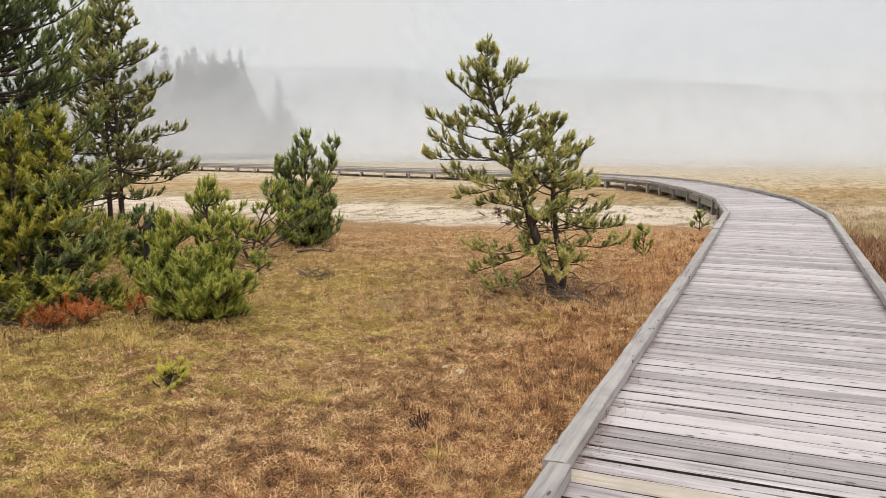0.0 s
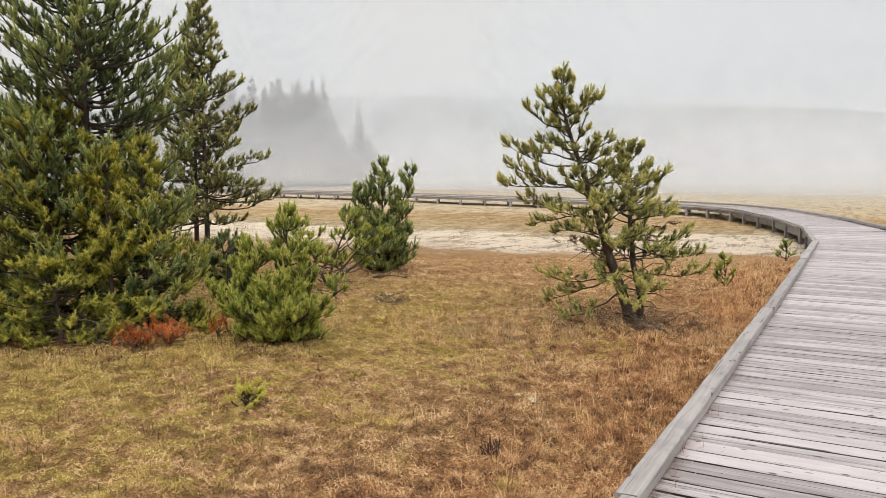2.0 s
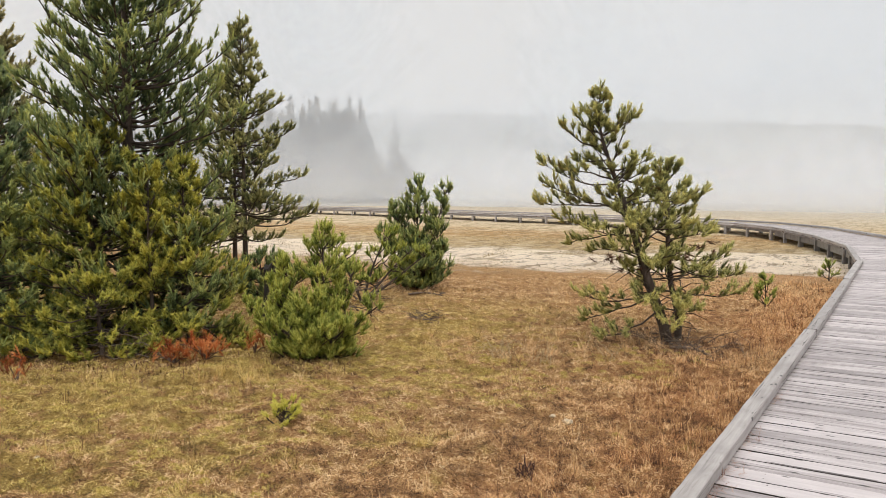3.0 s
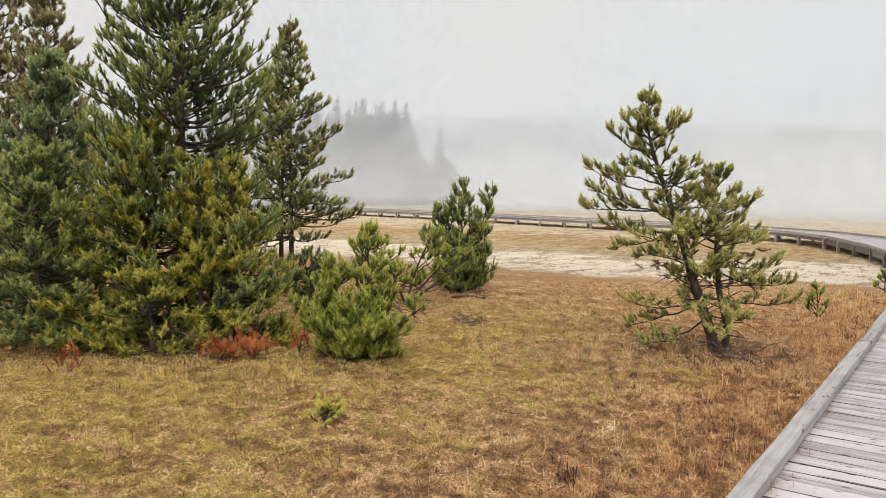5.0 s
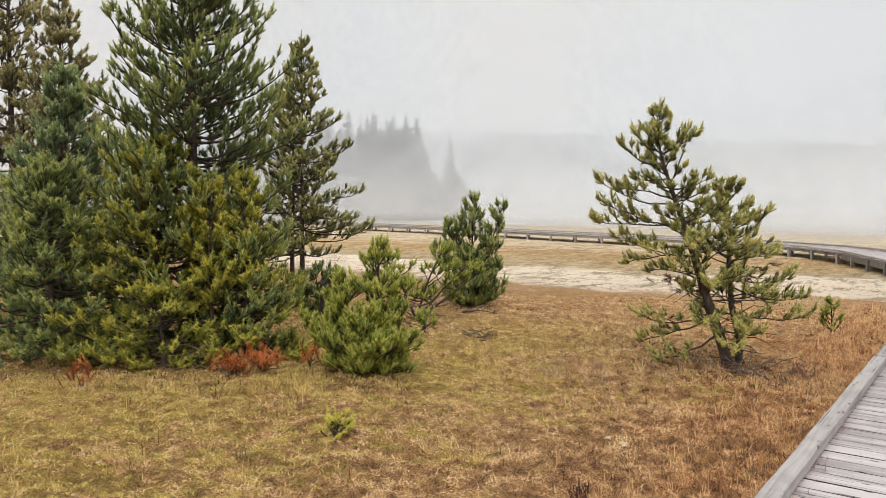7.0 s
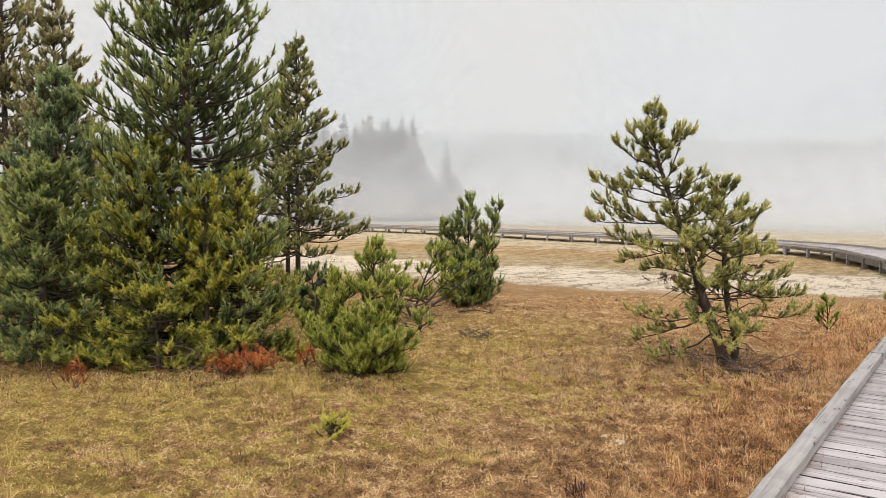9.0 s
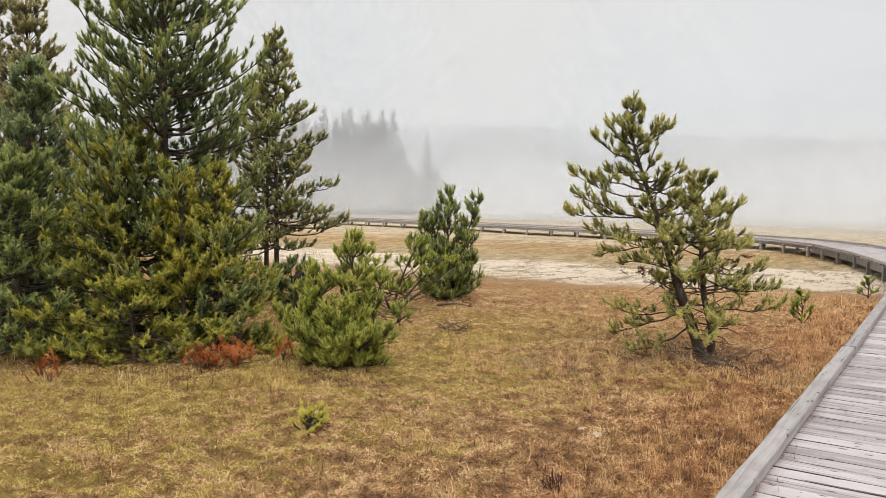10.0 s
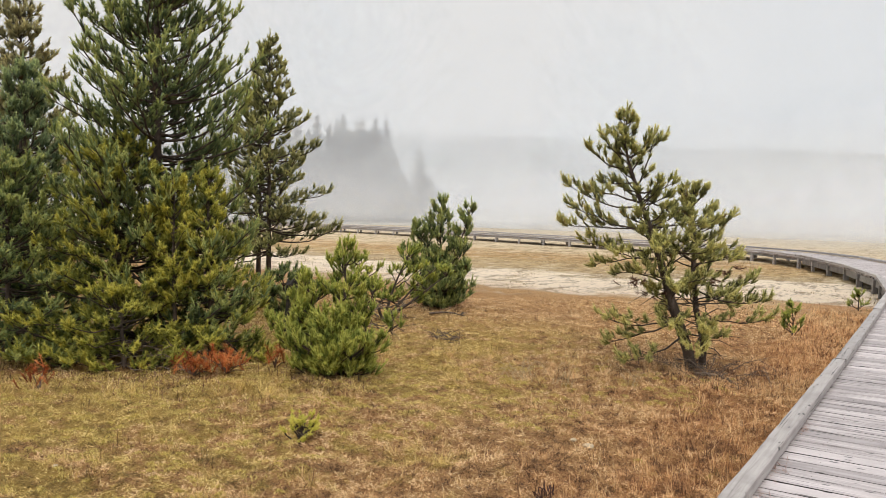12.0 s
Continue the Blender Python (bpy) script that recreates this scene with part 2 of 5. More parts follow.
def timber(name, base, dark, light, along, tint):
    """Weathered grey boards, grain along one axis; each board differs a little."""
    T = Mat(name)
    info = T.t.nodes.new("ShaderNodeObjectInfo")
    rnd = info.outputs["Random"]
    comb = T.t.nodes.new("ShaderNodeCombineXYZ")
    for i in range(3):
        T.t.links.new(T.math("MULTIPLY", rnd, 37.0 + 11 * i), comb.inputs[i])
    s = [26.0, 26.0, 26.0]
    s[along] = 1.1
    vec = T.stretch(*s, shift=comb.outputs[0])
    grain = T.noise(1.0, vec, detail=6, rough=0.7, distort=0.4)
    s2 = [120.0, 120.0, 120.0]
    s2[along] = 2.0
    fibre = T.noise(1.0, T.stretch(*s2, shift=comb.outputs[0]), detail=3, rough=0.6)
    blot = T.noise(3.2, T.stretch(1, 1, 1, shift=comb.outputs[0]), detail=4)
    c = T.ramp(grain, (0.30, dark), (0.46, base), (0.68, light))
    c = T.mix(T.math("MULTIPLY", T.step(fibre, 0.52, 0.68), 0.32), c, dark)
    c = T.mix(T.math("MULTIPLY", T.step(blot, 0.48, 0.70), 0.55), c, tuple(v * 0.66 for v in base))
    c = T.mix(T.math("MULTIPLY", T.step(rnd, 0.55, 0.95), 0.58), c, tint)
    c = T.mix(T.math("MULTIPLY", T.math("SUBTRACT", 1.0, T.step(rnd, 0.05, 0.36)), 0.68), c, T.mix(0.57, c, tuple(v * 0.45 for v in base)))
    # drying cracks
    s3 = [70.0, 70.0, 70.0]
    s3[along] = 0.9
    crack = T.noise(1.0, T.stretch(*s3, shift=comb.outputs[0]), detail=2, rough=0.4, distort=0.2)
    crack = T.step(crack, 0.655, 0.70)
    c = T.mix(T.math("MULTIPLY", crack, 0.8), c, (0.045, 0.038, 0.034))
    # knots
    vor = T.t.nodes.new("ShaderNodeTexVoronoi")
    ks = [15.0, 15.0, 9.0]
    ks[along] = 5.0
    T.put(vor.inputs["Vector"], T.stretch(*ks, shift=comb.outputs[0]))
    vor.inputs["Scale"].default_value = 1.0
    knot = T.math("SUBTRACT", 1.0, T.step(vor.outputs["Distance"], 0.08, 0.18))
    c = T.mix(T.math("MULTIPLY", knot, 0.92), c, (0.03, 0.025, 0.022))
    h = T.math("ADD", T.math("SUBTRACT", grain, crack), T.math("MULTIPLY", fibre, 0.6))
    rough = T.math("MULTIPLY_ADD", blot, 0.35, 0.42)
    return T.plain(c, rough, T.bump(h, 0.5, 0.004), spec=0.4)


BOARD = timber("weathered_deck_board", (0.388, 0.340, 0.330), (0.12, 0.097, 0.09), (0.595, 0.533, 0.519), 0, (0.65, 0.58, 0.565))
BOARD_NEW = timber("newer_tan_deck_board", (0.50, 0.42, 0.335), (0.28, 0.22, 0.18), (0.60, 0.52, 0.43), 0, (0.52, 0.44, 0.36))
KERB = timber("weathered_kerb_timber", (0.375, 0.338, 0.314), (0.22, 0.195, 0.178), (0.475, 0.432, 0.404), 1, (0.39, 0.348, 0.31))
POST = timber("dark_support_timber", (0.17, 0.15, 0.138), (0.06, 0.05, 0.045), (0.27, 0.245, 0.225), 2, (0.24, 0.22, 0.19))
# Near-black board sides and undersides: grime plus the gaps' shade, put into colour.
M = Mat("grimy_shaded_edge")
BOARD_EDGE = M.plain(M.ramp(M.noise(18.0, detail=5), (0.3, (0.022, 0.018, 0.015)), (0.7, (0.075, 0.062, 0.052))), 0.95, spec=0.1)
M = Mat("rusty_nail")
NAIL = M.plain(M.ramp(M.noise(200.0), (0.3, (0.03, 0.02, 0.016)), (0.7, (0.10, 0.055, 0.035))), 0.6, metal=0.5)


def steam_material(name, least, most, scale, seed, top=0.0, thin_right=0.0, soft_foot=0.0, thick_foot=0.0, thin_left=0.0, thin_top=0.0):
    """White steam hanging in the air: scatters the sky's light, denser and thinner in drifting billows."""
    S = Mat(name)
    sep = S.t.nodes.new("ShaderNodeSeparateXYZ")
    S.t.links.new(S.tc.outputs["Object"], sep.inputs[0])
    drift = S.noise(scale, S.stretch(1, 1, 0.9, shift=(seed, seed * 2.7, seed * 1.3)), detail=5, rough=0.55, distort=0.8)
    soft = S.noise(scale * 0.35, S.stretch(1, 1, 1.2, shift=(seed * 3.1, seed, 0)), detail=2)
    cloud = S.step(S.math("ADD", S.math("MULTIPLY", drift, 0.6), S.math("MULTIPLY", soft, 0.55)), 0.43, 0.68)
    if thin_right:
        cloud = S.math("MULTIPLY", cloud, S.math("SUBTRACT", 1.0, S.math("MULTIPLY", S.step(sep.outputs["X"], -75.0, 10.0), thin_right)))
    if thin_left:
        cloud = S.math("MULTIPLY", cloud, S.math("SUBTRACT", 1.0, S.math("MULTIPLY", S.math("SUBTRACT", 1.0, S.step(sep.outputs["X"], -48.0, -22.0)), thin_left)))
    if thin_top:
        open_side = S.step(sep.outputs["X"], -34.0, -8.0)
        lofty = S.step(S.math("ADD", sep.outputs["Z"], S.math("MULTIPLY_ADD", drift, 9.0, -4.5)), 4.0, 9.5)
        cloud = S.math("MULTIPLY", cloud, S.math("SUBTRACT", 1.0, S.math("MULTIPLY", S.math("MULTIPLY", open_side, lofty), thin_top)))
    if top:
        open_side = S.math("MULTIPLY_ADD", S.step(sep.outputs["X"], -36.0, -14.0), 0.75, 0.22)
        hug = S.math("SUBTRACT", 1.0, S.step(S.math("ADD", sep.outputs["Z"], S.math("MULTIPLY_ADD", drift, 5.0, -2.5)), 0.6, 3.6))
        cloud = S.math("MAXIMUM", cloud, S.math("MULTIPLY", S.math("MULTIPLY", hug, open_side), 0.9))
    a = S.math("MULTIPLY_ADD", cloud, most - least, least)
    if thin_right:
        a = S.math("MULTIPLY", a, S.math("SUBTRACT", 1.0, S.math("MULTIPLY", S.step(sep.outputs["X"], -60.0, 60.0), 0.48)))
    if thick_foot:
        f = S.math("MULTIPLY", S.math("SUBTRACT", 1.0, S.step(S.math("ADD", sep.outputs["Z"], S.math("MULTIPLY_ADD", drift, 24.0, -12.0)), 2.0, thick_foot)), 0.97)
        a = S.math("MAXIMUM", a, f)
    if soft_foot:
        wisp = S.math("MULTIPLY_ADD", drift, 6.0, -2.0)
        a = S.math("MAXIMUM", S.math("MULTIPLY", a, S.step(S.math("ADD", S.math("ADD", sep.outputs["Z"], wisp), S.math("MULTIPLY", S.math("SUBTRACT", 1.0, S.step(sep.outputs["X"], -45.0, -12.0)), 12.0)), -0.5, soft_foot)), least)
    if top:
        rise_ = S.math("SUBTRACT", 1.0, S.step(sep.outputs["Z"], top * 0.1, top))
        foot = S.step(sep.outputs["Z"], -0.4, 1.0)
        a = S.math("MULTIPLY", a, S.math("MULTIPLY", rise_, foot))
    d = S.node("ShaderNodeBsdfDiffuse", Color=(0.864, 0.884, 0.914))
    tl = S.node("ShaderNodeBsdfTranslucent", Color=(0.864, 0.884, 0.914))
    half = S.t.nodes.new("ShaderNodeMixShader")
    S.t.links.new(d.outputs[0], half.inputs[1])
    S.t.links.new(tl.outputs[0], half.inputs[2])
    clear = S.t.nodes.new("ShaderNodeBsdfTransparent")
    mx = S.t.nodes.new("ShaderNodeMixShader")
    S.t.links.new(a, mx.inputs[0])
    S.t.links.new(clear.outputs[0], mx.inputs[1])
    S.t.links.new(half.outputs[0], mx.inputs[2])
    return S.surface(mx.outputs[0])


# ---------------------------------------------------------------- mesh helpers
def np_mesh(name, V, F, tone=None, smooth=False):
    V, F = np.asarray(V, dtype=np.float32), np.asarray(F, dtype=np.int32)
    me = bpy.data.meshes.new(name)
    me.vertices.add(len(V))
    me.vertices.foreach_set("co", V.ravel())
    me.loops.add(F.size)
    me.loops.foreach_set("vertex_index", F.ravel())
    me.polygons.add(len(F))
    me.polygons.foreach_set("loop_start", np.arange(len(F), dtype=np.int32) * F.shape[1])
    if smooth:
        me.polygons.foreach_set("use_smooth", np.ones(len(F), dtype=bool))
    me.update(calc_edges=True)
    if tone is not None:
        me.attributes.new("tone", "FLOAT", "POINT").data.foreach_set("value", np.asarray(tone, dtype=np.float32))
    return me


def thing(name, x, y, z, label, category, group="", kind=""):
    return tagged(_at(new(name), x, y, z), label, category, group, kind)


def _at(ob, x, y, z):
    ob.location = (x, y, z)
    return ob


def part(name, mesh, material, parent=None, label=""):
    if isinstance(mesh, bmesh.types.BMesh):
        me = bpy.data.meshes.new(name)
        mesh.to_mesh(me)
        mesh.free()
        mesh = me
    if not mesh.materials:
        mesh.materials.append(material)
    ob = new(name, mesh)
    if parent is not None:
        ob.parent = parent
    return tagged(ob, label)


def tubes(lines, sides=5):
    """Tapered tubes along polylines: [(points, radii), ...] -> vertices and quads."""
    Vs, Fs, n0 = [], [], 0
    ang = np.linspace(0, 2 * np.pi, sides, endpoint=False)
    ca, sa = np.cos(ang), np.sin(ang)
    for pts, rad in lines:
        pts, rad = np.asarray(pts, float), np.asarray(rad, float)
        tan = np.gradient(pts, axis=0)
        tan /= np.linalg.norm(tan, axis=1, keepdims=True) + 1e-9
        ref = np.array([0.31, 0.95, 0.05]) if abs(tan[0, 2]) > 0.6 else np.array([0.0, 0.0, 1.0])
        u = np.cross(tan, ref)
        u /= np.linalg.norm(u, axis=1, keepdims=True) + 1e-9
        w = np.cross(tan, u)
        ring = pts[:, None, :] + rad[:, None, None] * (u[:, None, :] * ca[None, :, None] + w[:, None, :] * sa[None, :, None])
        n = len(pts)
        Vs.append(ring.reshape(-1, 3))
        i = np.arange(n - 1)[:, None] * sides
        j = np.arange(sides)[None, :]
        q = np.stack([i + j, i + (j + 1) % sides, i + sides + (j + 1) % sides, i + sides + j], axis=-1).reshape(-1, 4)
        Fs.append(q + n0)
        n0 += n * sides
    return np.concatenate(Vs), np.concatenate(Fs)


def brushes(P, D, L, tone, rng, needles=64, nl=0.044, width=0.0036, close=1.0, core=0.26):
    """Pine shoots as long fingers of single needles that lie forward, lighter towards the tip."""
    P, D, L = np.asarray(P, float), np.asarray(D, float), np.asarray(L, float)
    tone = np.asarray(tone, float)
    n = len(P)
    D = D / (np.linalg.norm(D, axis=1, keepdims=True) + 1e-9)
    ref = np.where(np.abs(D[:, 2:3]) > 0.8, np.array([[1.0, 0, 0]]), np.array([[0, 0, 1.0]]))
    U = np.cross(D, ref)
    U /= np.linalg.norm(U, axis=1, keepdims=True) + 1e-9
    Wv = np.cross(D, U)
    s = rng.random((n, needles)) ** 0.8
    a = rng.random((n, needles)) * 2 * np.pi
    open_a = np.radians(np.clip((64 - 14 * s) * close + rng.normal(0, 13, (n, needles)), 4, 105))
    radial = U[:, None, :] * np.cos(a)[..., None] + Wv[:, None, :] * np.sin(a)[..., None]
    side = -U[:, None, :] * np.sin(a)[..., None] + Wv[:, None, :] * np.cos(a)[..., None]
    nd = D[:, None, :] * np.cos(open_a)[..., None] + radial * np.sin(open_a)[..., None]
    base = P[:, None, :] + D[:, None, :] * (s * L[:, None])[..., None]
    base[..., 2] += (0.22 * L[:, None] * s * s) * (1 - np.abs(D[:, 2:3]))
    ln = nl * (0.75 + 0.5 * rng.random((n, needles)))
    tip = base + nd * ln[..., None]
    V = np.stack([base - side * width, base + side * width, tip], axis=2).reshape(-1, 3)
    F = np.arange(len(V), dtype=np.int32).reshape(-1, 3)
    # younger tips lighter; the darker base also carries the brush's inner shade
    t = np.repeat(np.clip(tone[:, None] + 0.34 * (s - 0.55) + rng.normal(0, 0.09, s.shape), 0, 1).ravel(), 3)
    # the close-set needles and twig inside each finger, as one slim spindle
    sides = 4
    ang = np.arange(sides) * 2 * np.pi / sides + rng.random((n, 1)) * 6
    rad = core * nl * np.array([0.6, 1.0])[None, :, None] * rng.uniform(0.7, 1.3, (n, 2, sides))
    spoke = U[:, None, :] * np.cos(ang)[..., None] + Wv[:, None, :] * np.sin(ang)[..., None]
    ring_s = np.array([0.0, 0.62])
    axis = P[:, None, :] + D[:, None, :] * (ring_s[None, :] * L[:, None])[..., None]
    axis[..., 2] += 0.22 * L[:, None] * ring_s[None, :] ** 2 * (1 - np.abs(D[:, 2:3]))
    rings = axis[:, :, None, :] + spoke[:, None, :, :] * rad[..., None]
    end = P + D * (L + 0.3 * nl)[:, None]
    end[:, 2] += 0.22 * L * (1 - np.abs(D[:, 2]))
    C = np.concatenate([rings.reshape(n, 2 * sides, 3), end[:, None, :]], axis=1)
    tri = []
    for j in range(sides):
        i_ = (j + 1) % sides
        tri += [(j, i_, i_ + sides), (j, i_ + sides, j + sides), (sides + j, sides + i_, 2 * sides)]
    k = 2 * sides + 1
    CF = (np.array(tri)[None] + (np.arange(n) * k)[:, None, None]).reshape(-1, 3) + len(V)
    # the finger's inner shade put into the spindle's tone, darkest at its foot
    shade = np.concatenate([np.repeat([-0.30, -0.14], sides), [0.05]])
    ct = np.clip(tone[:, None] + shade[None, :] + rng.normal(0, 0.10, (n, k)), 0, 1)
    return np.concatenate([V, C.reshape(-1, 3)]), np.concatenate([F, CF]), np.concatenate([t, ct.ravel()])


def limb(out, shoots, p0, p1, r0, rng, curl=0.25, lat=1.0, bare=0.3, lat_len=0.35, shoot=0.15, tone0=0.5, via=None, lift=0.55):
    """One bough from p0 to p1 (through via), curling up at its end, with side twigs that end in fans of upswept fingers."""
    p0, p1 = np.asarray(p0, float), np.asarray(p1, float)
    L = np.linalg.norm(p1 - p0)
    s = np.linspace(0, 1, 7)
    if via is None:
        pts = p0 + (p1 - p0) * s[:, None]
        pts[:, 2] += L * curl * (s ** 2 - s)
    else:
        via = np.asarray(via, float)
        pts = p0 * ((1 - s) * (1 - 2 * s))[:, None] + via * (4 * s * (1 - s))[:, None] + p1 * (s * (2 * s - 1))[:, None]
    side0 = np.cross(p1 - p0, [0, 0, 1])
    side0 /= np.linalg.norm(side0) + 1e-9
    pts += side0 * (np.sin(s * np.pi * rng.uniform(0.8, 1.6)) * L * rng.normal(0, 0.05))[:, None]
    pts[1:-1] += rng.normal(0, 0.012 * L, (5, 3))
    out.append((pts, np.linspace(r0, max(0.3 * r0, 0.003), 7)))

    def at(u):
        i = min(int(u * 6), 5)
        d = pts[i + 1] - pts[i]
        return pts[i] + d * (u * 6 - i), d / (np.linalg.norm(d) + 1e-9)

    def fan(q, d, size, tone, count):
        """One leading finger and a few that spread round it."""
        d = d + np.array([0, 0, lift * rng.uniform(0.5, 1.2)])
        d = d / np.linalg.norm(d)
        shoots.append((q, d, size * rng.uniform(0.85, 1.2), tone + rng.normal(0.06, 0.14)))
        turn = rng.random() * 6.283
        ref = np.cross(d, [0.3, 0.2, 1.0])
        ref /= np.linalg.norm(ref) + 1e-9
        ref2 = np.cross(d, ref)
        for i in range(count):
            a = turn + 6.283 * i / max(count, 1) + rng.normal(0, 0.4)
            dd = d + (ref * math.cos(a) + ref2 * math.sin(a)) * rng.uniform(0.3, 0.7)
            shoots.append((q - d * size * rng.uniform(0.1, 0.5), dd, size * rng.uniform(0.6, 0.95), tone + rng.normal(0, 0.16)))

    k = max(1, int(round(L * (1 - bare) / 0.15 * lat + rng.random())))
    for j in range(k):
        u = min(bare + (1 - bare) * (j + rng.random()) / k, 0.97)
        q, d = at(u)
        sd = side0 * (1 if j % 2 else -1)
        w = d * rng.uniform(0.6, 1.1) + sd * rng.uniform(0.45, 1.0) + np.array([0, 0, rng.uniform(-0.1, 0.5)])
        w /= np.linalg.norm(w)
        ll = max(0.05, min(lat_len * L, 0.5) * (1.15 - u * 0.75) * rng.uniform(0.5, 1.15))
        e1 = q + w * ll + np.array([0, 0, 0.25 * ll])
        m1 = (q + e1) / 2 - np.array([0, 0, 0.07 * ll])
        out.append((np.array([q, m1, e1]), np.array([0.0042, 0.0034, 0.0026])))
        # twigs toned darker inwards, the crown's shaded inside put into colour
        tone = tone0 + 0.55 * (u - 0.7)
        fan(e1, (e1 - m1) / ll, shoot, tone, 2 if rng.random() < 0.7 else 3)
        for i in range(int(ll / (shoot * 0.75))):
            b = q + (e1 - q) * rng.uniform(0.35, 0.9)
            dd = w + rng.normal(0, 0.45, 3) + np.array([0, 0, lift])
            shoots.append((b, dd, shoot * rng.uniform(0.5, 0.9), tone - 0.1 + rng.normal(0, 0.16)))
    for j in range(int(L * 0.5 / (shoot * 0.9))):
        u = 0.5 + 0.48 * rng.random()
        q, d = at(u)
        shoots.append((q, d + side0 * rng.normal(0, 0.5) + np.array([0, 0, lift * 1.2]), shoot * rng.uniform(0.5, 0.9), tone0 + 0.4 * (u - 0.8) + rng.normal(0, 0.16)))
    q, d = at(0.999)
    fan(q, d, shoot * 1.1, tone0 + 0.2, 3)


def grow(wood, shoots, rng, trunk, R, r0, crown0=0.08, p=0.8, whorl=0.21, nb=5, up=(5, 40), keep=1.0, curl=0.3, lat=1.0, bare=0.3, shoot=0.15, tone0=0.5, belly=0.15, lat_len=0.35, lift=0.55, gap=None):
    """Boughs in yearly whorls round one trunk polyline. gap: a bearing, a width in degrees and a stretch of height with few boughs."""
    trunk = np.asarray(trunk, float)
    base, H = trunk[0], trunk[-1][2] - trunk[0][2]
    n = len(trunk)
    wood.append((trunk, np.linspace(r0, 0.006, n)))
    z = crown0 * H
    while z < 0.985 * H:
        f = z / H
        u = f * (n - 1)
        i = min(int(u), n - 2)
        o = trunk[i] + (trunk[i + 1] - trunk[i]) * (u - i)
        for b in range(nb + int(rng.integers(-1, 2))):
            if rng.random() > keep:
                continue
            az = rng.random() * 2 * np.pi
            if gap and abs((math.degrees(az) - gap[0] + 180) % 360 - 180) < gap[1] and gap[2] < z < gap[3] and rng.random() < 0.85:
                continue
            prof = (1 - f) ** p * min(1.0, 0.55 + f / max(belly, 1e-3) * 0.45)
            L = R * prof * rng.choice((0.55, 0.8, 0.95, 1.05, 1.2)) * rng.uniform(0.85, 1.1) + 0.07
            el = np.radians(up[0] + (up[1] - up[0]) * f + rng.normal(0, 8))
            e1 = o + L * np.array([np.cos(az) * np.cos(el), np.sin(az) * np.cos(el), np.sin(el)])
            e1[2] = max(e1[2], base[2] + 0.06 + 0.12 * rng.random())
            st = o + np.array([0, 0, rng.normal(0, 0.03)])
            size = shoot * (1 - 0.42 * f)
            limb(wood, shoots, st, e1, 0.006 + 0.010 * L, rng, curl, lat, bare, lat_len, size, tone0, None, lift)
        z += whorl * rng.uniform(0.75, 1.2) * (1 - 0.35 * f)
    top = trunk[-1]
    shoots.append((top, np.array([0.0, 0.0, 1.0]), shoot * 1.25, tone0 + 0.25))
    for b in range(4):
        a = b * 1.57 + rng.random()
        shoots.append((top - np.array([0, 0, 0.05]), np.array([0.55 * math.cos(a), 0.55 * math.sin(a), 1.0]), shoot * 0.8, tone0 + 0.2))


def bent(H, rng, lean=(0.0, 0.0), n=9, wob=0.03):
    s = np.linspace(0, 1, n)
    ph = rng.random(2) * 6
    return np.stack([lean[0] * s + wob * np.sin(s * 5 + ph[0]) * s, lean[1] * s + wob * np.sin(s * 4 + ph[1]) * s, H * s], axis=1)


def finish_tree(name, x, y, z, wood, shoots, rng, needles, label, category="pine tree", group="", per=64, nl=0.044, width=0.0036, wood_parts=1, close=1.0, single=0):
    """Trunk, branches and crown of one tree as parts under it."""
    t = thing(name, x, y, z, label, category, group)
    Vt, Ft = tubes(wood[:wood_parts], 9)
    part("trunk", np_mesh("trunk", Vt, Ft, smooth=True), BARK, t)
    boughs, twigs = [w for w in wood[wood_parts:] if w[1][0] > 0.0045], [w for w in wood[wood_parts:] if w[1][0] <= 0.0045]
    if single:
        for line in boughs[:single]:
            part("branch", np_mesh("branch", *tubes([line], 6), smooth=True), BARK, t)
        boughs = boughs[single:]
    Vb, Fb = tubes(boughs, 5)
    Vw, Fw = tubes(twigs, 3)
    part("branchwork", np_mesh("branchwork", np.concatenate([Vb, Vw]), np.concatenate([Fb, Fw + len(Vb)]), smooth=True), BARK, t)["kind"] = "stuff"
    P, D, L, T = zip(*shoots)
    D = np.array(D) / (np.linalg.norm(D, axis=1, keepdims=True) + 1e-9) + rng.normal(0, 0.07, (len(D), 3))
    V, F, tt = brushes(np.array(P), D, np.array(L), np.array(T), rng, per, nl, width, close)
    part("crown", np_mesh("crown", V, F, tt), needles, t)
    return t


def pine(name, x, y, H, R, seed, needles, label, z=-0.24, lean=(0, 0), r0=0.06, category="pine tree", group="", per=64, nl=0.044, width=0.0036, wob=0.03, close=1.0, **kw):
    rng = np.random.default_rng(seed)
    wood, shoots = [], []
    grow(wood, shoots, rng, bent(H, rng, lean, wob=wob), R, r0, **kw)
    return finish_tree(name, x, y, z, wood, shoots, rng, needles, label, category, group, per, nl, width, close=close)


# ---------------------------------------------------------------- ground
TABLE = np.random.default_rng(99).random((64, 64))


def lattice(x, y):
    """Smooth value noise, 0 to 1."""
    xi, yi = np.floor(x).astype(int), np.floor(y).astype(int)
    fx, fy = x - xi, y - yi
    fx, fy = fx * fx * (3 - 2 * fx), fy * fy * (3 - 2 * fy)
    a, b = TABLE[xi % 64, yi % 64], TABLE[(xi + 1) % 64, yi % 64]
    c, d = TABLE[xi % 64, (yi + 1) % 64], TABLE[(xi + 1) % 64, (yi + 1) % 64]
    return (a + (b - a) * fx) * (1 - fy) + (c + (d - c) * fx) * fy


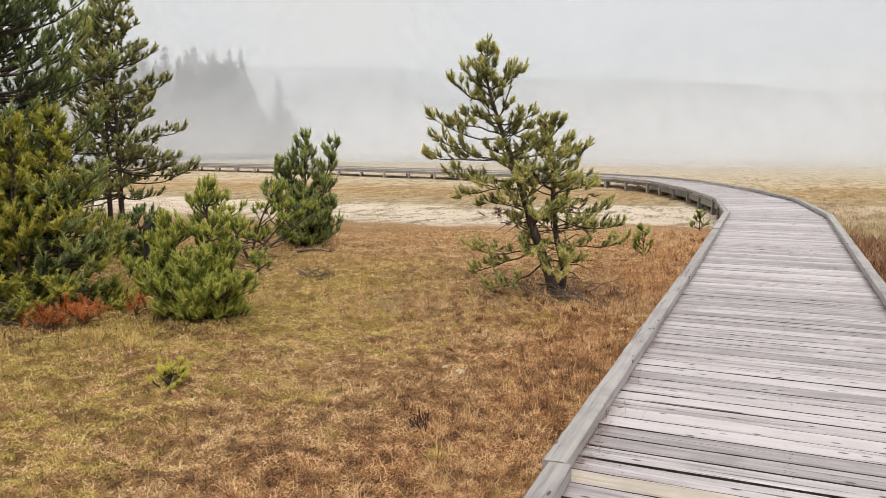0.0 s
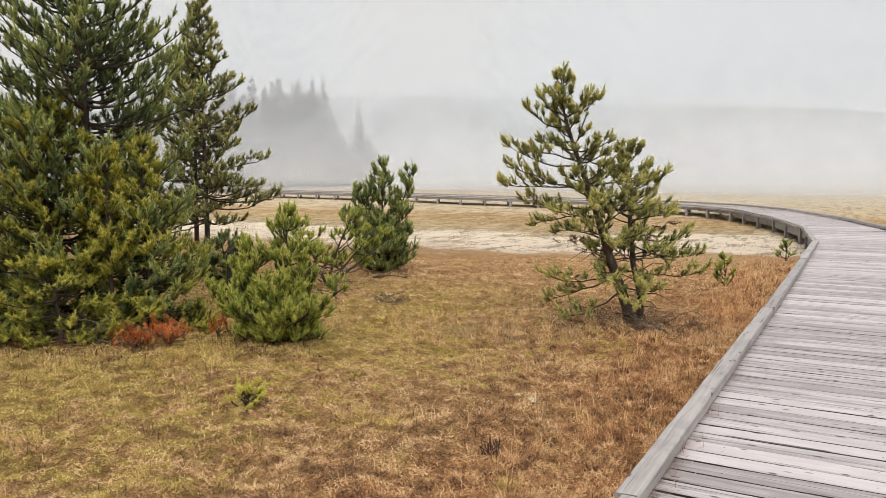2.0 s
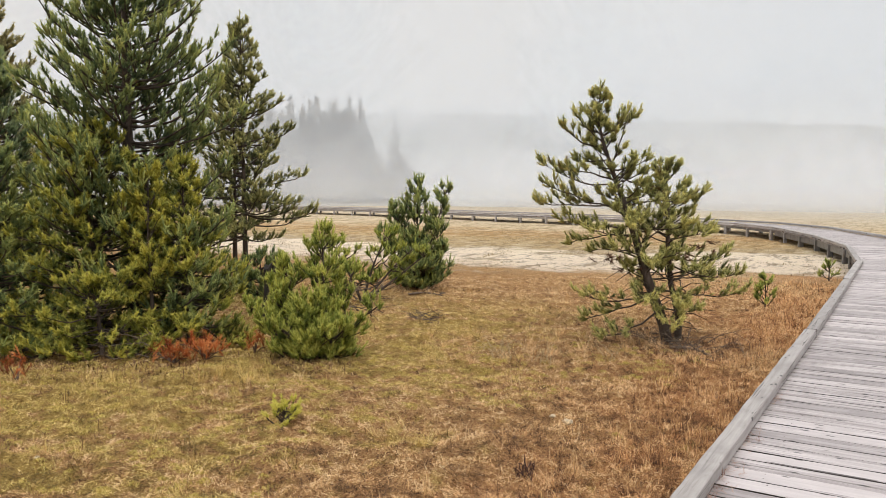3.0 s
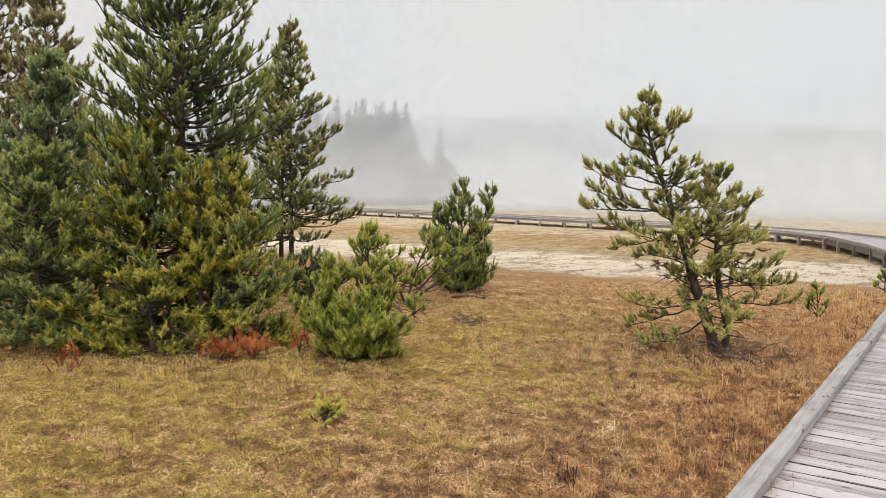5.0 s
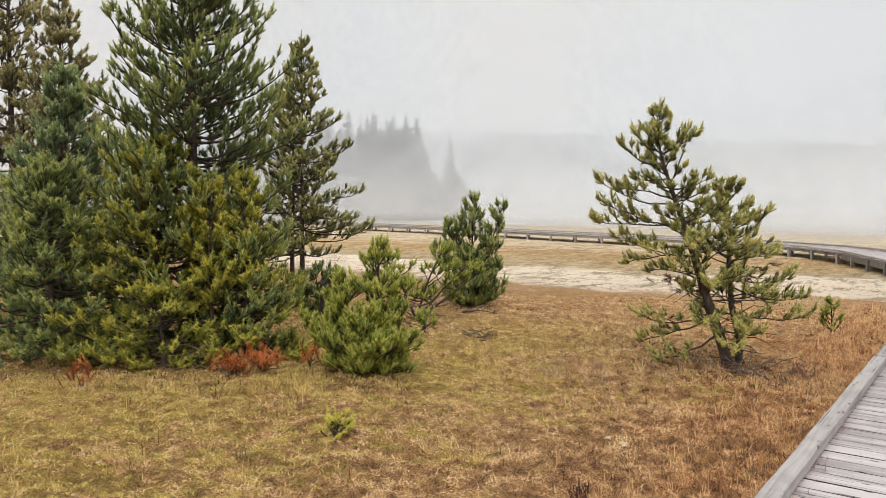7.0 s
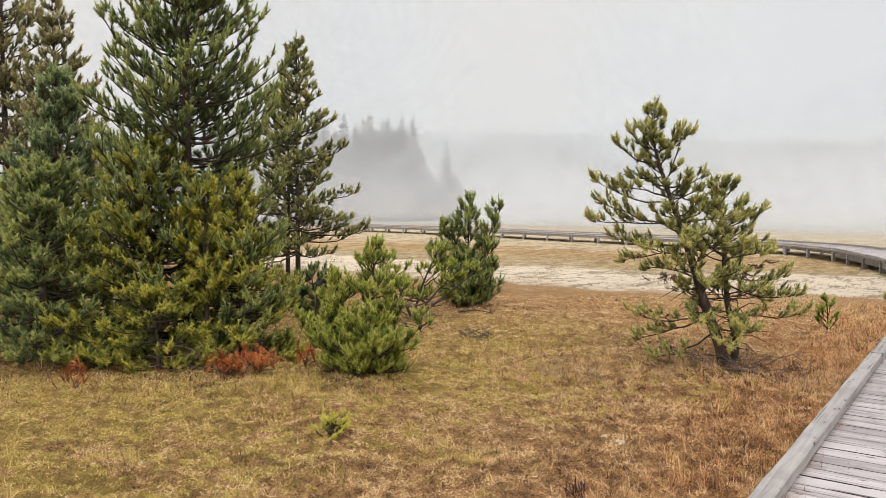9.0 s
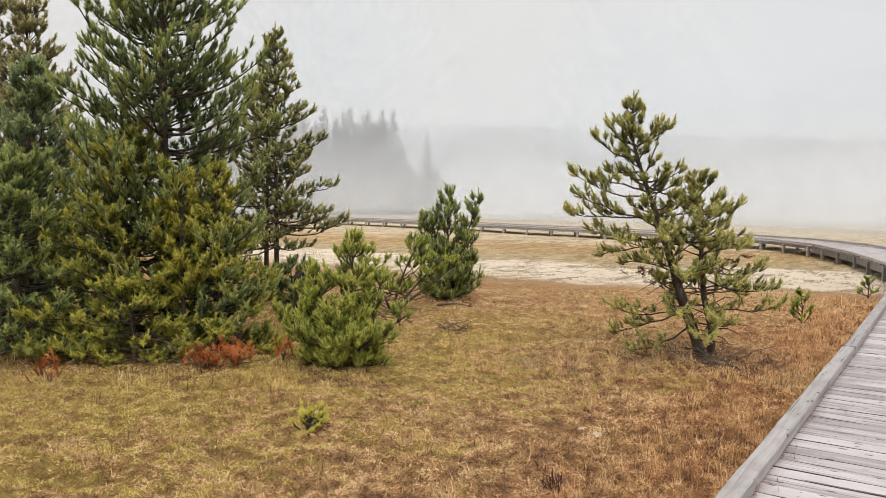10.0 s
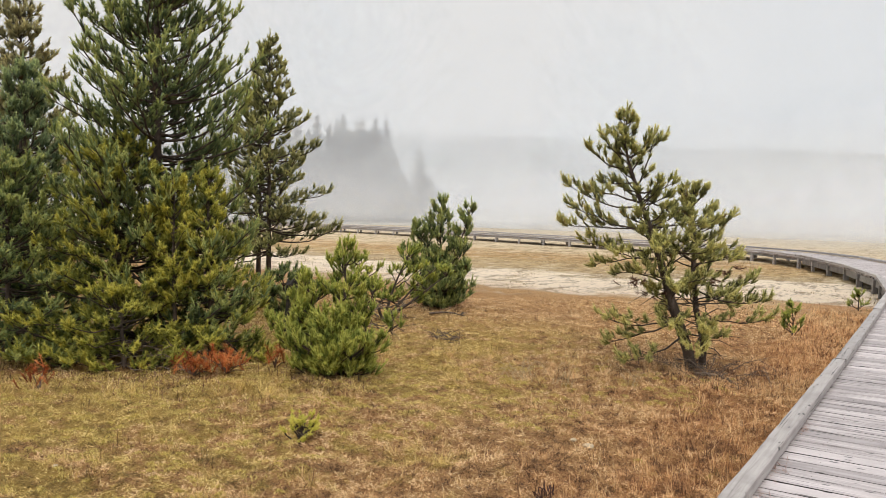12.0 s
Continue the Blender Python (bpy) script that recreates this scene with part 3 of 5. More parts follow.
def rise(x, y):
    """Height of the ground."""
    x, y = np.asarray(x, float), np.asarray(y, float)
    k = np.clip((y - 11) / 8, 0, 1)
    h = -0.24 - 0.14 * k * k * (3 - 2 * k)
    h = h + 0.025 * np.sin(x * 1.3 + 0.6 * y) * np.cos(y * 0.9 - 0.4 * x) + 0.012 * np.sin(3.1 * x - 1.7 * y + 1.0) * np.sin(2.3 * y + 0.8 * x)
    near = np.clip((16 - y) / 4, 0, 1) * np.clip((x + 16) / 4, 0, 1) * np.clip((8 - x) / 4, 0, 1)
    h = h + near * (0.05 * (lattice(x * 2.6, y * 2.6) - 0.5) + 0.045 * (lattice(x * 6.1 + 9, y * 6.1 + 5) - 0.5))
    return h


def grid_axis(a, b, fine, far):
    """Even steps near the walk, growing ones out to the horizon."""
    core = np.arange(a, b + 1e-6, fine)
    grow_out = [fine]
    while sum(grow_out) < far:
        grow_out.append(grow_out[-1] * 1.35)
    ext = np.cumsum(grow_out)
    return np.concatenate([(a - ext)[::-1], core, b + ext])


gx, gy = grid_axis(-13, 5, 0.09, 2500), grid_axis(-3, 18, 0.09, 2500)
GX, GY = np.meshgrid(gx, gy)
GZ = rise(GX, GY)
nearby = np.exp(-((GX + 3) / 14) ** 2 - ((GY - 8) / 16) ** 2)
rg = np.random.default_rng(5)
GZ = GZ + nearby * rg.normal(0, 0.006, GX.shape)
nx, ny = len(gx), len(gy)
idx = np.arange(nx * ny).reshape(ny, nx)
GF = np.stack([idx[:-1, :-1], idx[:-1, 1:], idx[1:, 1:], idx[1:, :-1]], axis=-1).reshape(-1, 4)
ground = part("ground", np_mesh("ground", np.stack([GX, GY, GZ], axis=-1).reshape(-1, 3), GF, smooth=True), GROUND)


def lay(X, Y):
    """Height of the ground sheet as it is built, for what grows or lies on it."""
    X, Y = np.asarray(X, float), np.asarray(Y, float)
    i, j = np.clip(np.searchsorted(gx, X) - 1, 0, nx - 2), np.clip(np.searchsorted(gy, Y) - 1, 0, ny - 2)
    u, v = (X - gx[i]) / (gx[i + 1] - gx[i]), (Y - gy[j]) / (gy[j + 1] - gy[j])
    return (GZ[j, i] * (1 - u) + GZ[j, i + 1] * u) * (1 - v) + (GZ[j + 1, i] * (1 - u) + GZ[j + 1, i + 1] * u) * v


tagged(ground, "open ground of dry golden grass, moss and pale mineral flats", "ground", kind="structure")

# ---------------------------------------------------------------- boardwalk
HALF, PITCH, BOARD_W = 0.985, 0.1575, 0.1395
LINE = [(0.925, -7.0), (0.925, 15.2), (0.47, 19.3), (-0.68, 23.3), (-2.45, 27.6), (-4.3, 30.1), (-7.0, 32.0), (-11.0, 33.4), (-16.0, 34.9), (-22.0, 36.6), (-30.0, 38.2), (-38.0, 39.4), (-52.0, 40.5)]
walkway = thing("boardwalk", 0, 0, 0, "weathered grey plank boardwalk with low timber kerbs on short posts", "boardwalk", kind="structure")


def box(bm, x0, x1, y0, y1, z0, z1, m=None, bevel=0.0):
    r = bmesh.ops.create_cube(bm, size=1.0, matrix=(m or Matrix()) @ Matrix.Translation(((x0 + x1) / 2, (y0 + y1) / 2, (z0 + z1) / 2)) @ Matrix.Diagonal((x1 - x0, y1 - y0, z1 - z0, 1)))
    if bevel:
        es = {ed for v in r["verts"] for ed in v.link_edges}
        bmesh.ops.bevel(bm, geom=list(es), offset=bevel, segments=1, affect="EDGES")
    return r


def board_mesh(seed, half, face):
    """One deck board: a plank with worn, slightly uneven long edges."""
    rng = np.random.default_rng(seed)
    n = 9
    xs = np.linspace(-half, half, n)
    w, t, b = BOARD_W / 2 - rng.uniform(-0.004, 0.004), 0.038, 0.005
    V = []
    cup = rng.uniform(-0.001, 0.0015)
    for i, x in enumerate(xs):
        e0, e1 = rng.normal(0, 0.0018, 2)
        for yy, zz in ((-w + e0, -t), (-w + e0, -b), (-w + b + e0, cup), (w - b + e1, cup), (w + e1, -b), (w + e1, -t)):
            V.append((x, yy, zz + rng.normal(0, 0.0006)))
    F = []
    for i in range(n - 1):
        for j in range(6):
            F.append((i * 6 + j, (i + 1) * 6 + j, (i + 1) * 6 + (j + 1) % 6, i * 6 + (j + 1) % 6))
    me = bpy.data.meshes.new("board")
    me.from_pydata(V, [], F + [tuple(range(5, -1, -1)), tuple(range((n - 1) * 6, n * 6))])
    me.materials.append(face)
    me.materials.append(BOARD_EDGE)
    # sides and underside take the dark edge colour that deepens the seams
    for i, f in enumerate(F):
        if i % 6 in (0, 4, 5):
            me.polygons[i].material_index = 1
    me.update()
    return me


def along(line, start, stop, step):
    """Places at even steps along a polyline: x, y, heading, way gone."""
    gone, res, want = 0.0, [], start
    for (ax, ay), (bx, by) in zip(line[:-1], line[1:]):
        d = math.hypot(bx - ax, by - ay)
        while want < gone + d and want < stop:
            f = (want - gone) / d
            res.append((ax + (bx - ax) * f, ay + (by - ay) * f, math.atan2(by - ay, bx - ax), want))
            want += step
        gone += d
    return res


def mitre(line, off):
    """The polyline moved sideways (positive: to its right)."""
    res = []
    for i, p in enumerate(line):
        a = line[max(i - 1, 0)]
        c = line[min(i + 1, len(line) - 1)]
        d0 = Vector((p[0] - a[0], p[1] - a[1])).normalized() if i else None
        d1 = Vector((c[0] - p[0], c[1] - p[1])).normalized() if i < len(line) - 1 else None
        d0, d1 = d0 or d1, d1 or d0
        n0, n1 = Vector((d0.y, -d0.x)), Vector((d1.y, -d1.x))
        nm = (n0 + n1).normalized()
        k = off / max(nm.dot(n0), 0.3)
        res.append((p[0] + nm.x * k, p[1] + nm.y * k))
    return res


BOARDS = [board_mesh(100 + i, HALF, BOARD) for i in range(8)]
BOARDS_NEW = [board_mesh(200, HALF, BOARD_NEW)]
rb = random.Random(11)
far_boards = bmesh.new()
nails = []
for x, y, hd, s in along(LINE, 0.0433, 90.0, PITCH):
    m = pose(x, y, rb.uniform(-0.002, 0.0015), rb.uniform(-0.35, 0.35), rb.uniform(-0.06, 0.06), math.degrees(hd) - 90 + rb.uniform(-0.14, 0.14)) @ Matrix.Translation((0.035 + rb.uniform(-0.018, 0.018), rb.uniform(-0.0065, 0.0065), 0))
    if s < 27.5:
        tan_board = abs(y - 1.548) < PITCH / 2
        ob = new("plank", BOARDS_NEW[0] if tan_board else rb.choice(BOARDS))
        ob.matrix_world = m
        ob.parent = walkway
        if 3 < s < 16:
            for lx in (-0.72, 0.0, 0.72):
                for ly in (-0.035, 0.035):
                    if rb.random() < 0.6:
                        nails.append(m @ Vector((lx + rb.uniform(-0.02, 0.02), ly + rb.uniform(-0.008, 0.008), 0.003)))
    else:
        box(far_boards, -HALF, HALF, -BOARD_W / 2, BOARD_W / 2, -0.038, 0, m)
part("far_planks", far_boards, BOARD, walkway)["kind"] = "stuff"
ang8 = [(math.cos(a * math.pi / 3), math.sin(a * math.pi / 3)) for a in range(6)]
part("nail_heads", np_mesh("nail_heads", [(q.x + c * 0.0045, q.y + s_ * 0.0045, q.z) for q in nails for c, s_ in ang8], np.arange(len(nails) * 6).reshape(-1, 6)), NAIL, walkway)["kind"] = "stuff"


def beam(bm, half, ln, rng):
    """A kerb timber with worn, wavering arrises and a splintered end."""
    n = max(4, int(ln / 0.12))
    rows = []
    for i in range(n + 1):
        y = -ln / 2 + 0.012 + (ln - 0.024) * i / n
        w0, w1, h = (rng.uniform(-0.0025, 0.0025) for j in range(3))
        ch = 0.006 + rng.random() * 0.004 + (0.012 if rng.random() < 0.06 else 0.0)
        ring = [(-half + w0, 0.026), (half + w1, 0.026), (half + w1, 0.096 - ch), (half - ch + w1, 0.096 + h * 0.4), (-half + ch + w0, 0.096 + h * 0.4), (-half + w0, 0.096 - ch)]
        rows.append([bm.verts.new((x, y + (rng.uniform(-0.012, 0.012) if i in (0, n) else 0.0), z)) for x, z in ring])
    for p, q in zip(rows[:-1], rows[1:]):
        for j in range(6):
            bm.faces.new((p[j], p[(j + 1) % 6], q[(j + 1) % 6], q[j]))
    bm.faces.new(rows[0][::-1])
    bm.faces.new(rows[-1])
    bmesh.ops.recalc_face_normals(bm, faces=bm.faces)


def kerb_run(pts, cuts, seed, half=0.055, shifts=()):
    """Kerb timbers laid end to end along a polyline, cut at the given ways, each a bevelled beam a little out of line."""
    rng = random.Random(seed)
    total = sum(math.hypot(b[0] - a[0], b[1] - a[1]) for a, b in zip(pts[:-1], pts[1:]))
    gone, done = 0.0, 0
    for a, b in zip(pts[:-1], pts[1:]):
        d = math.hypot(b[0] - a[0], b[1] - a[1])
        stops = [gone] + [c for c in cuts if gone + 0.3 < c < gone + d - 0.3]
        reach = stops[-1]
        while gone + d - reach > 5.4:
            reach += 4.9
            stops.append(reach)
        stops.append(gone + d)
        for s0, s1 in zip(stops[:-1], stops[1:]):
            ln = s1 - s0
            f = (s0 + ln / 2 - gone) / d
            bm = bmesh.new()
            beam(bm, half, ln, rng)
            ob = part("kerb_timber", bm, KERB, walkway)
            off, skew = shifts[done] if done < len(shifts) else (rng.uniform(-0.008, 0.008), rng.uniform(-0.12, 0.12))
            done += 1
            ob.matrix_world = pose(a[0] + (b[0] - a[0]) * f + off, a[1] + (b[1] - a[1]) * f, rng.uniform(-0.003, 0.004), 0, rng.uniform(-1.5, 1.5), math.degrees(math.atan2(b[1] - a[1], b[0] - a[0])) - 90 + skew)
            k = max(2, int(ln / 1.2))
            for i in range(k if s0 < 30 else 0):
                bb = bmesh.new()
                box(bb, -0.045, 0.045, -0.06, 0.06, -0.004, 0.027)
                o2 = part("kerb_block", bb, POST, walkway)
                o2.matrix_world = ob.matrix_world @ Matrix.Translation((0, -ln / 2 + ln * (i + 0.5) / k, 0))
        gone += d


KERB_OFF = 0.925 + 0.025
kerb_run(mitre(LINE, -KERB_OFF), (8.45, 13.75), 3, shifts=((0.022, 0.02), (0.002, -0.33), (0.026, 0.0), (0.014, 0.05)))
kerb_run(mitre(LINE, KERB_OFF + 0.03), (10.1, 14.3), 4)
# stringers under the deck, and the posts that carry them
for off in (-0.9, 0.0, 0.9):
    pts = mitre(LINE, off)
    for (ax, ay), (bx, by) in zip(pts[:-1], pts[1:]):
        d = math.hypot(bx - ax, by - ay)
        bm = bmesh.new()
        box(bm, -0.045, 0.045, -d / 2 + 0.01, d / 2 - 0.01, -0.215 if ay < 26 else -0.13, -0.043)
        # the far run takes the paler kerb timber: mist put into its colour
        part("stringer", bm, POST if ay < 30 else KERB, walkway).matrix_world = pose((ax + bx) / 2, (ay + by) / 2, 0, 0, 0, math.degrees(math.atan2(by - ay, bx - ax)) - 90)
post_bm = bmesh.new()
box(post_bm, -0.07, 0.07, -0.07, 0.07, -0.75, -0.05, bevel=0.008)
post_mesh = bpy.data.meshes.new("support_post")
post_bm.to_mesh(post_mesh)
post_bm.free()
post_mesh.materials.append(POST)
slim_bm = bmesh.new()
box(slim_bm, -0.05, 0.05, -0.05, 0.05, -0.75, -0.05, bevel=0.006)
slim_mesh = bpy.data.meshes.new("support_post")
slim_bm.to_mesh(slim_mesh)
slim_bm.free()
# far posts in the paler kerb timber, the mist's fading put into colour
slim_mesh.materials.append(KERB)
for x, y, hd, s in along(LINE, 4.0, 88.0, 1.75):
    for off in (-0.93, 0.93):
        ob = new("support_post", post_mesh if y < 26 else slim_mesh)
        ob.matrix_world = pose(x, y, 0, 0, 0, math.degrees(hd) - 90) @ Matrix.Translation((off, 0, 0))
        ob.parent = walkway

# ---------------------------------------------------------------- trees
CAM6, F6, R6 = np.array([0.842, -1.835]), np.array([-0.575, 0.818]), np.array([0.818, 0.575])


def spot(right, ahead):
    """A place on the plan: metres ahead of and to the right of the standpoint, along the main direction of view."""
    q = CAM6 + F6 * ahead + R6 * right
    return float(q[0]), float(q[1])


STAND = "pines at the meadow edge"
pine("pine_tree", *spot(-3.12, 9.3), 6.6, 1.32, 21, NEEDLE_DEEP, "tall dense deep-green pine with upswept boughs", r0=0.085, group=STAND, per=26, width=0.0047, nl=0.044, p=0.6, whorl=0.175, nb=8, up=(6, 50), curl=0.5, belly=0.05, tone0=0.56, bare=0.2, shoot=0.139, crown0=0.05, gap=(-57, 35, 0.5, 1.2), lift=0.75, lat=1.15)
pine("pine_tree", *spot(-3.4, 8.85), 2.35, 1.0, 22, NEEDLE_OLIVE, "bushy young pine with yellow-olive needles down to the grass", r0=0.06, group=STAND, p=0.45, whorl=0.145, nb=9, up=(-8, 46), curl=0.42, tone0=0.55, crown0=0.04, bare=0.28, belly=0.02, per=27, width=0.0044, nl=0.042, shoot=0.122)
pine("pine_tree", *spot(-2.33, 8.75), 2.1, 0.62, 29, NEEDLE_OLIVE, "low spreading pine with light olive shoots", r0=0.04, group=STAND, p=0.8, whorl=0.15, nb=8, up=(-8, 44), curl=0.42, tone0=0.53, crown0=0.03, bare=0.25, belly=0.02, per=27, width=0.0044, nl=0.042, shoot=0.113, lean=(-0.1, 0.05))
pine("pine_tree", *spot(-3.1, 8.2), 0.75, 0.6, 30, NEEDLE_OLIVE, "small yellow-olive pine at the foot of taller ones", r0=0.03, group=STAND, p=0.4, whorl=0.12, nb=7, up=(-8, 44), curl=0.4, tone0=0.6, crown0=0.05, bare=0.2, belly=0.02, per=27, width=0.0044, nl=0.042, shoot=0.105)
pine("pine_tree", *spot(-2.66, 8.5), 1.95, 0.26, 38, NEEDLE_OLIVE, "slim young pine with a yellow-green leader", r0=0.03, group=STAND, p=0.3, whorl=0.17, nb=5, up=(20, 60), curl=0.4, tone0=0.72, crown0=0.35, bare=0.2, belly=0.02, per=27, width=0.0044, nl=0.042, shoot=0.109)
pine("pine_tree", *spot(-4.5, 8.6), 2.1, 0.92, 23, NEEDLE_DEEP, "smaller bushy deep-green pine with light shoot tips", r0=0.045, group=STAND, p=0.5, whorl=0.15, nb=9, up=(-9, 48), curl=0.42, tone0=0.58, crown0=0.04, bare=0.25, belly=0.02, per=27, width=0.0046, nl=0.043, shoot=0.126)
pine("pine_tree", *spot(-5.15, 10.2), 3.5, 1.0, 24, NEEDLE_BLUE, "blue-green pine with a narrow pointed crown", r0=0.055, group=STAND, p=0.62, whorl=0.19, nb=8, up=(8, 50), tone0=0.55, per=24, width=0.0051, nl=0.045, shoot=0.134, curl=0.48, crown0=0.05)
pine("pine_tree", *spot(-5.85, 11.6), 4.85, 1.25, 25, NEEDLE_BROWN, "tall pine with thin dark top and brownish needles", r0=0.07, group=STAND, p=0.8, whorl=0.22, nb=7, up=(5, 44), tone0=0.5, per=21, width=0.0059, nl=0.048, shoot=0.130, curl=0.4)
pine("pine_tree", *spot(-6.85, 12.0), 6.2, 1.5, 26, NEEDLE_BROWN, "tall brownish pine at the back of the stand", r0=0.08, group=STAND, p=0.8, whorl=0.22, nb=7, up=(5, 44), tone0=0.5, per=20, width=0.0062, nl=0.048, shoot=0.134, curl=0.4)
pine("pine_tree", *spot(-2.64, 13.66), 4.65, 1.3, 27, NEEDLE_GREY, "slender open pine with bare lower trunk", r0=0.052, group=STAND, p=0.8, whorl=0.2, nb=6, up=(-8, 42), keep=0.95, crown0=0.2, tone0=0.50, bare=0.3, lat=1.25, width=0.0062, per=21, nl=0.048, shoot=0.130, curl=0.4, wob=0.015)
pine("pine_tree", *spot(-2.93, 14.2), 3.8, 0.75, 28, NEEDLE_GREY, "thin pine growing close beside a taller one", r0=0.05, group=STAND, p=0.6, whorl=0.25, nb=5, up=(-2, 38), keep=0.9, crown0=0.28, tone0=0.46, bare=0.35, lat=1.1, width=0.0062, per=20, nl=0.048, shoot=0.130, curl=0.4)


def bush(name, x, y, stems, seed, needles, label, group="", per=34, nl=0.048, width=0.0036, **kw):
    """A low pine with several stems from one root: (height, lean x, lean y, reach)."""
    rng = np.random.default_rng(seed)
    wood, shoots, trunks = [], [], []
    for H, lx, ly, R in stems:
        w = []
        grow(w, shoots, rng, bent(H, rng, (lx, ly)), R, 0.024, **kw)
        trunks.append(w[0])
        wood += w[1:]
    return finish_tree(name, x, y, -0.24, trunks + wood, shoots, rng, needles, label, "young pine", group, per, nl, width, wood_parts=len(trunks))


def leaning(H, right, ahead, R):
    """A stem of a bush: its height, how far it leans to the right and away, and the reach of its boughs."""
    return H, 0.818 * right - 0.575 * ahead, 0.575 * right + 0.818 * ahead, R


YOUNG = "young pines in the meadow"
bush("young_pine", *spot(-0.86, 7.95), [leaning(1.3, 0.15, 0.0, 0.36), leaning(0.98, -0.30, 0.05, 0.32), leaning(0.92, 0.42, 0.15, 0.30), leaning(0.52, -0.66, -0.05, 0.32), leaning(0.56, 0.68, 0.05, 0.30), leaning(0.62, 0.06, -0.25, 0.36), leaning(0.75, -0.45, 0.1, 0.32), leaning(0.38, 0.34, -0.3, 0.28), leaning(0.40, -0.28, -0.3, 0.30)], 31, NEEDLE_FRESH, "bushy fresh-green young pine spreading low over the grass", YOUNG, whorl=0.18, nb=5, up=(8, 58), crown0=0.03, p=0.6, belly=0.01, shoot=0.125, tone0=0.6, bare=0.25, curl=0.45, lift=0.85, per=36, width=0.0030, nl=0.040)
bush("young_pine", -6.54, 9.38, [leaning(1.85, 0.0, 0.0, 0.55), leaning(1.78, 0.5, 0.05, 0.34), leaning(1.4, -0.45, 0.0, 0.42), leaning(1.0, -0.66, -0.1, 0.42), leaning(0.8, 0.1, -0.4, 0.5), leaning(0.7, -0.5, -0.2, 0.45), leaning(0.7, 0.45, -0.1, 0.4)], 32, NEEDLE_DEEP, "rounded deep-green young pine behind the meadow", YOUNG, whorl=0.22, nb=5, up=(12, 58), crown0=0.05, p=0.55, tone0=0.5, lat=1.0, bare=0.25, shoot=0.155, width=0.0048, per=35, nl=0.044, curl=0.5, lift=0.9)
bush("young_pine", -6.35, 7.5, [leaning(1.05, 0.35, 0.1, 0.5), leaning(0.9, -0.4, 0.0, 0.5), leaning(0.85, 0.8, 0.1, 0.45), leaning(0.75, 1.05, 0.1, 0.36)], 33, NEEDLE_FRESH, "low straggling young pine with bare lower twigs", YOUNG, whorl=0.26, nb=4, up=(5, 45), crown0=0.3, p=0.5, tone0=0.55, bare=0.5, shoot=0.12, per=30, width=0.004, nl=0.04)

bush("young_pine", *spot(-2.2, 12.6), [leaning(0.62, 0.0, 0.0, 0.45), leaning(0.5, -0.45, 0.0, 0.4), leaning(0.5, 0.4, 0.0, 0.36)], 34, NEEDLE_DEEP, "low dark young pine at the foot of slender ones", YOUNG, whorl=0.2, nb=5, up=(5, 50), crown0=0.05, p=0.5, tone0=0.35, bare=0.25, shoot=0.14, per=24, width=0.0054, nl=0.046)


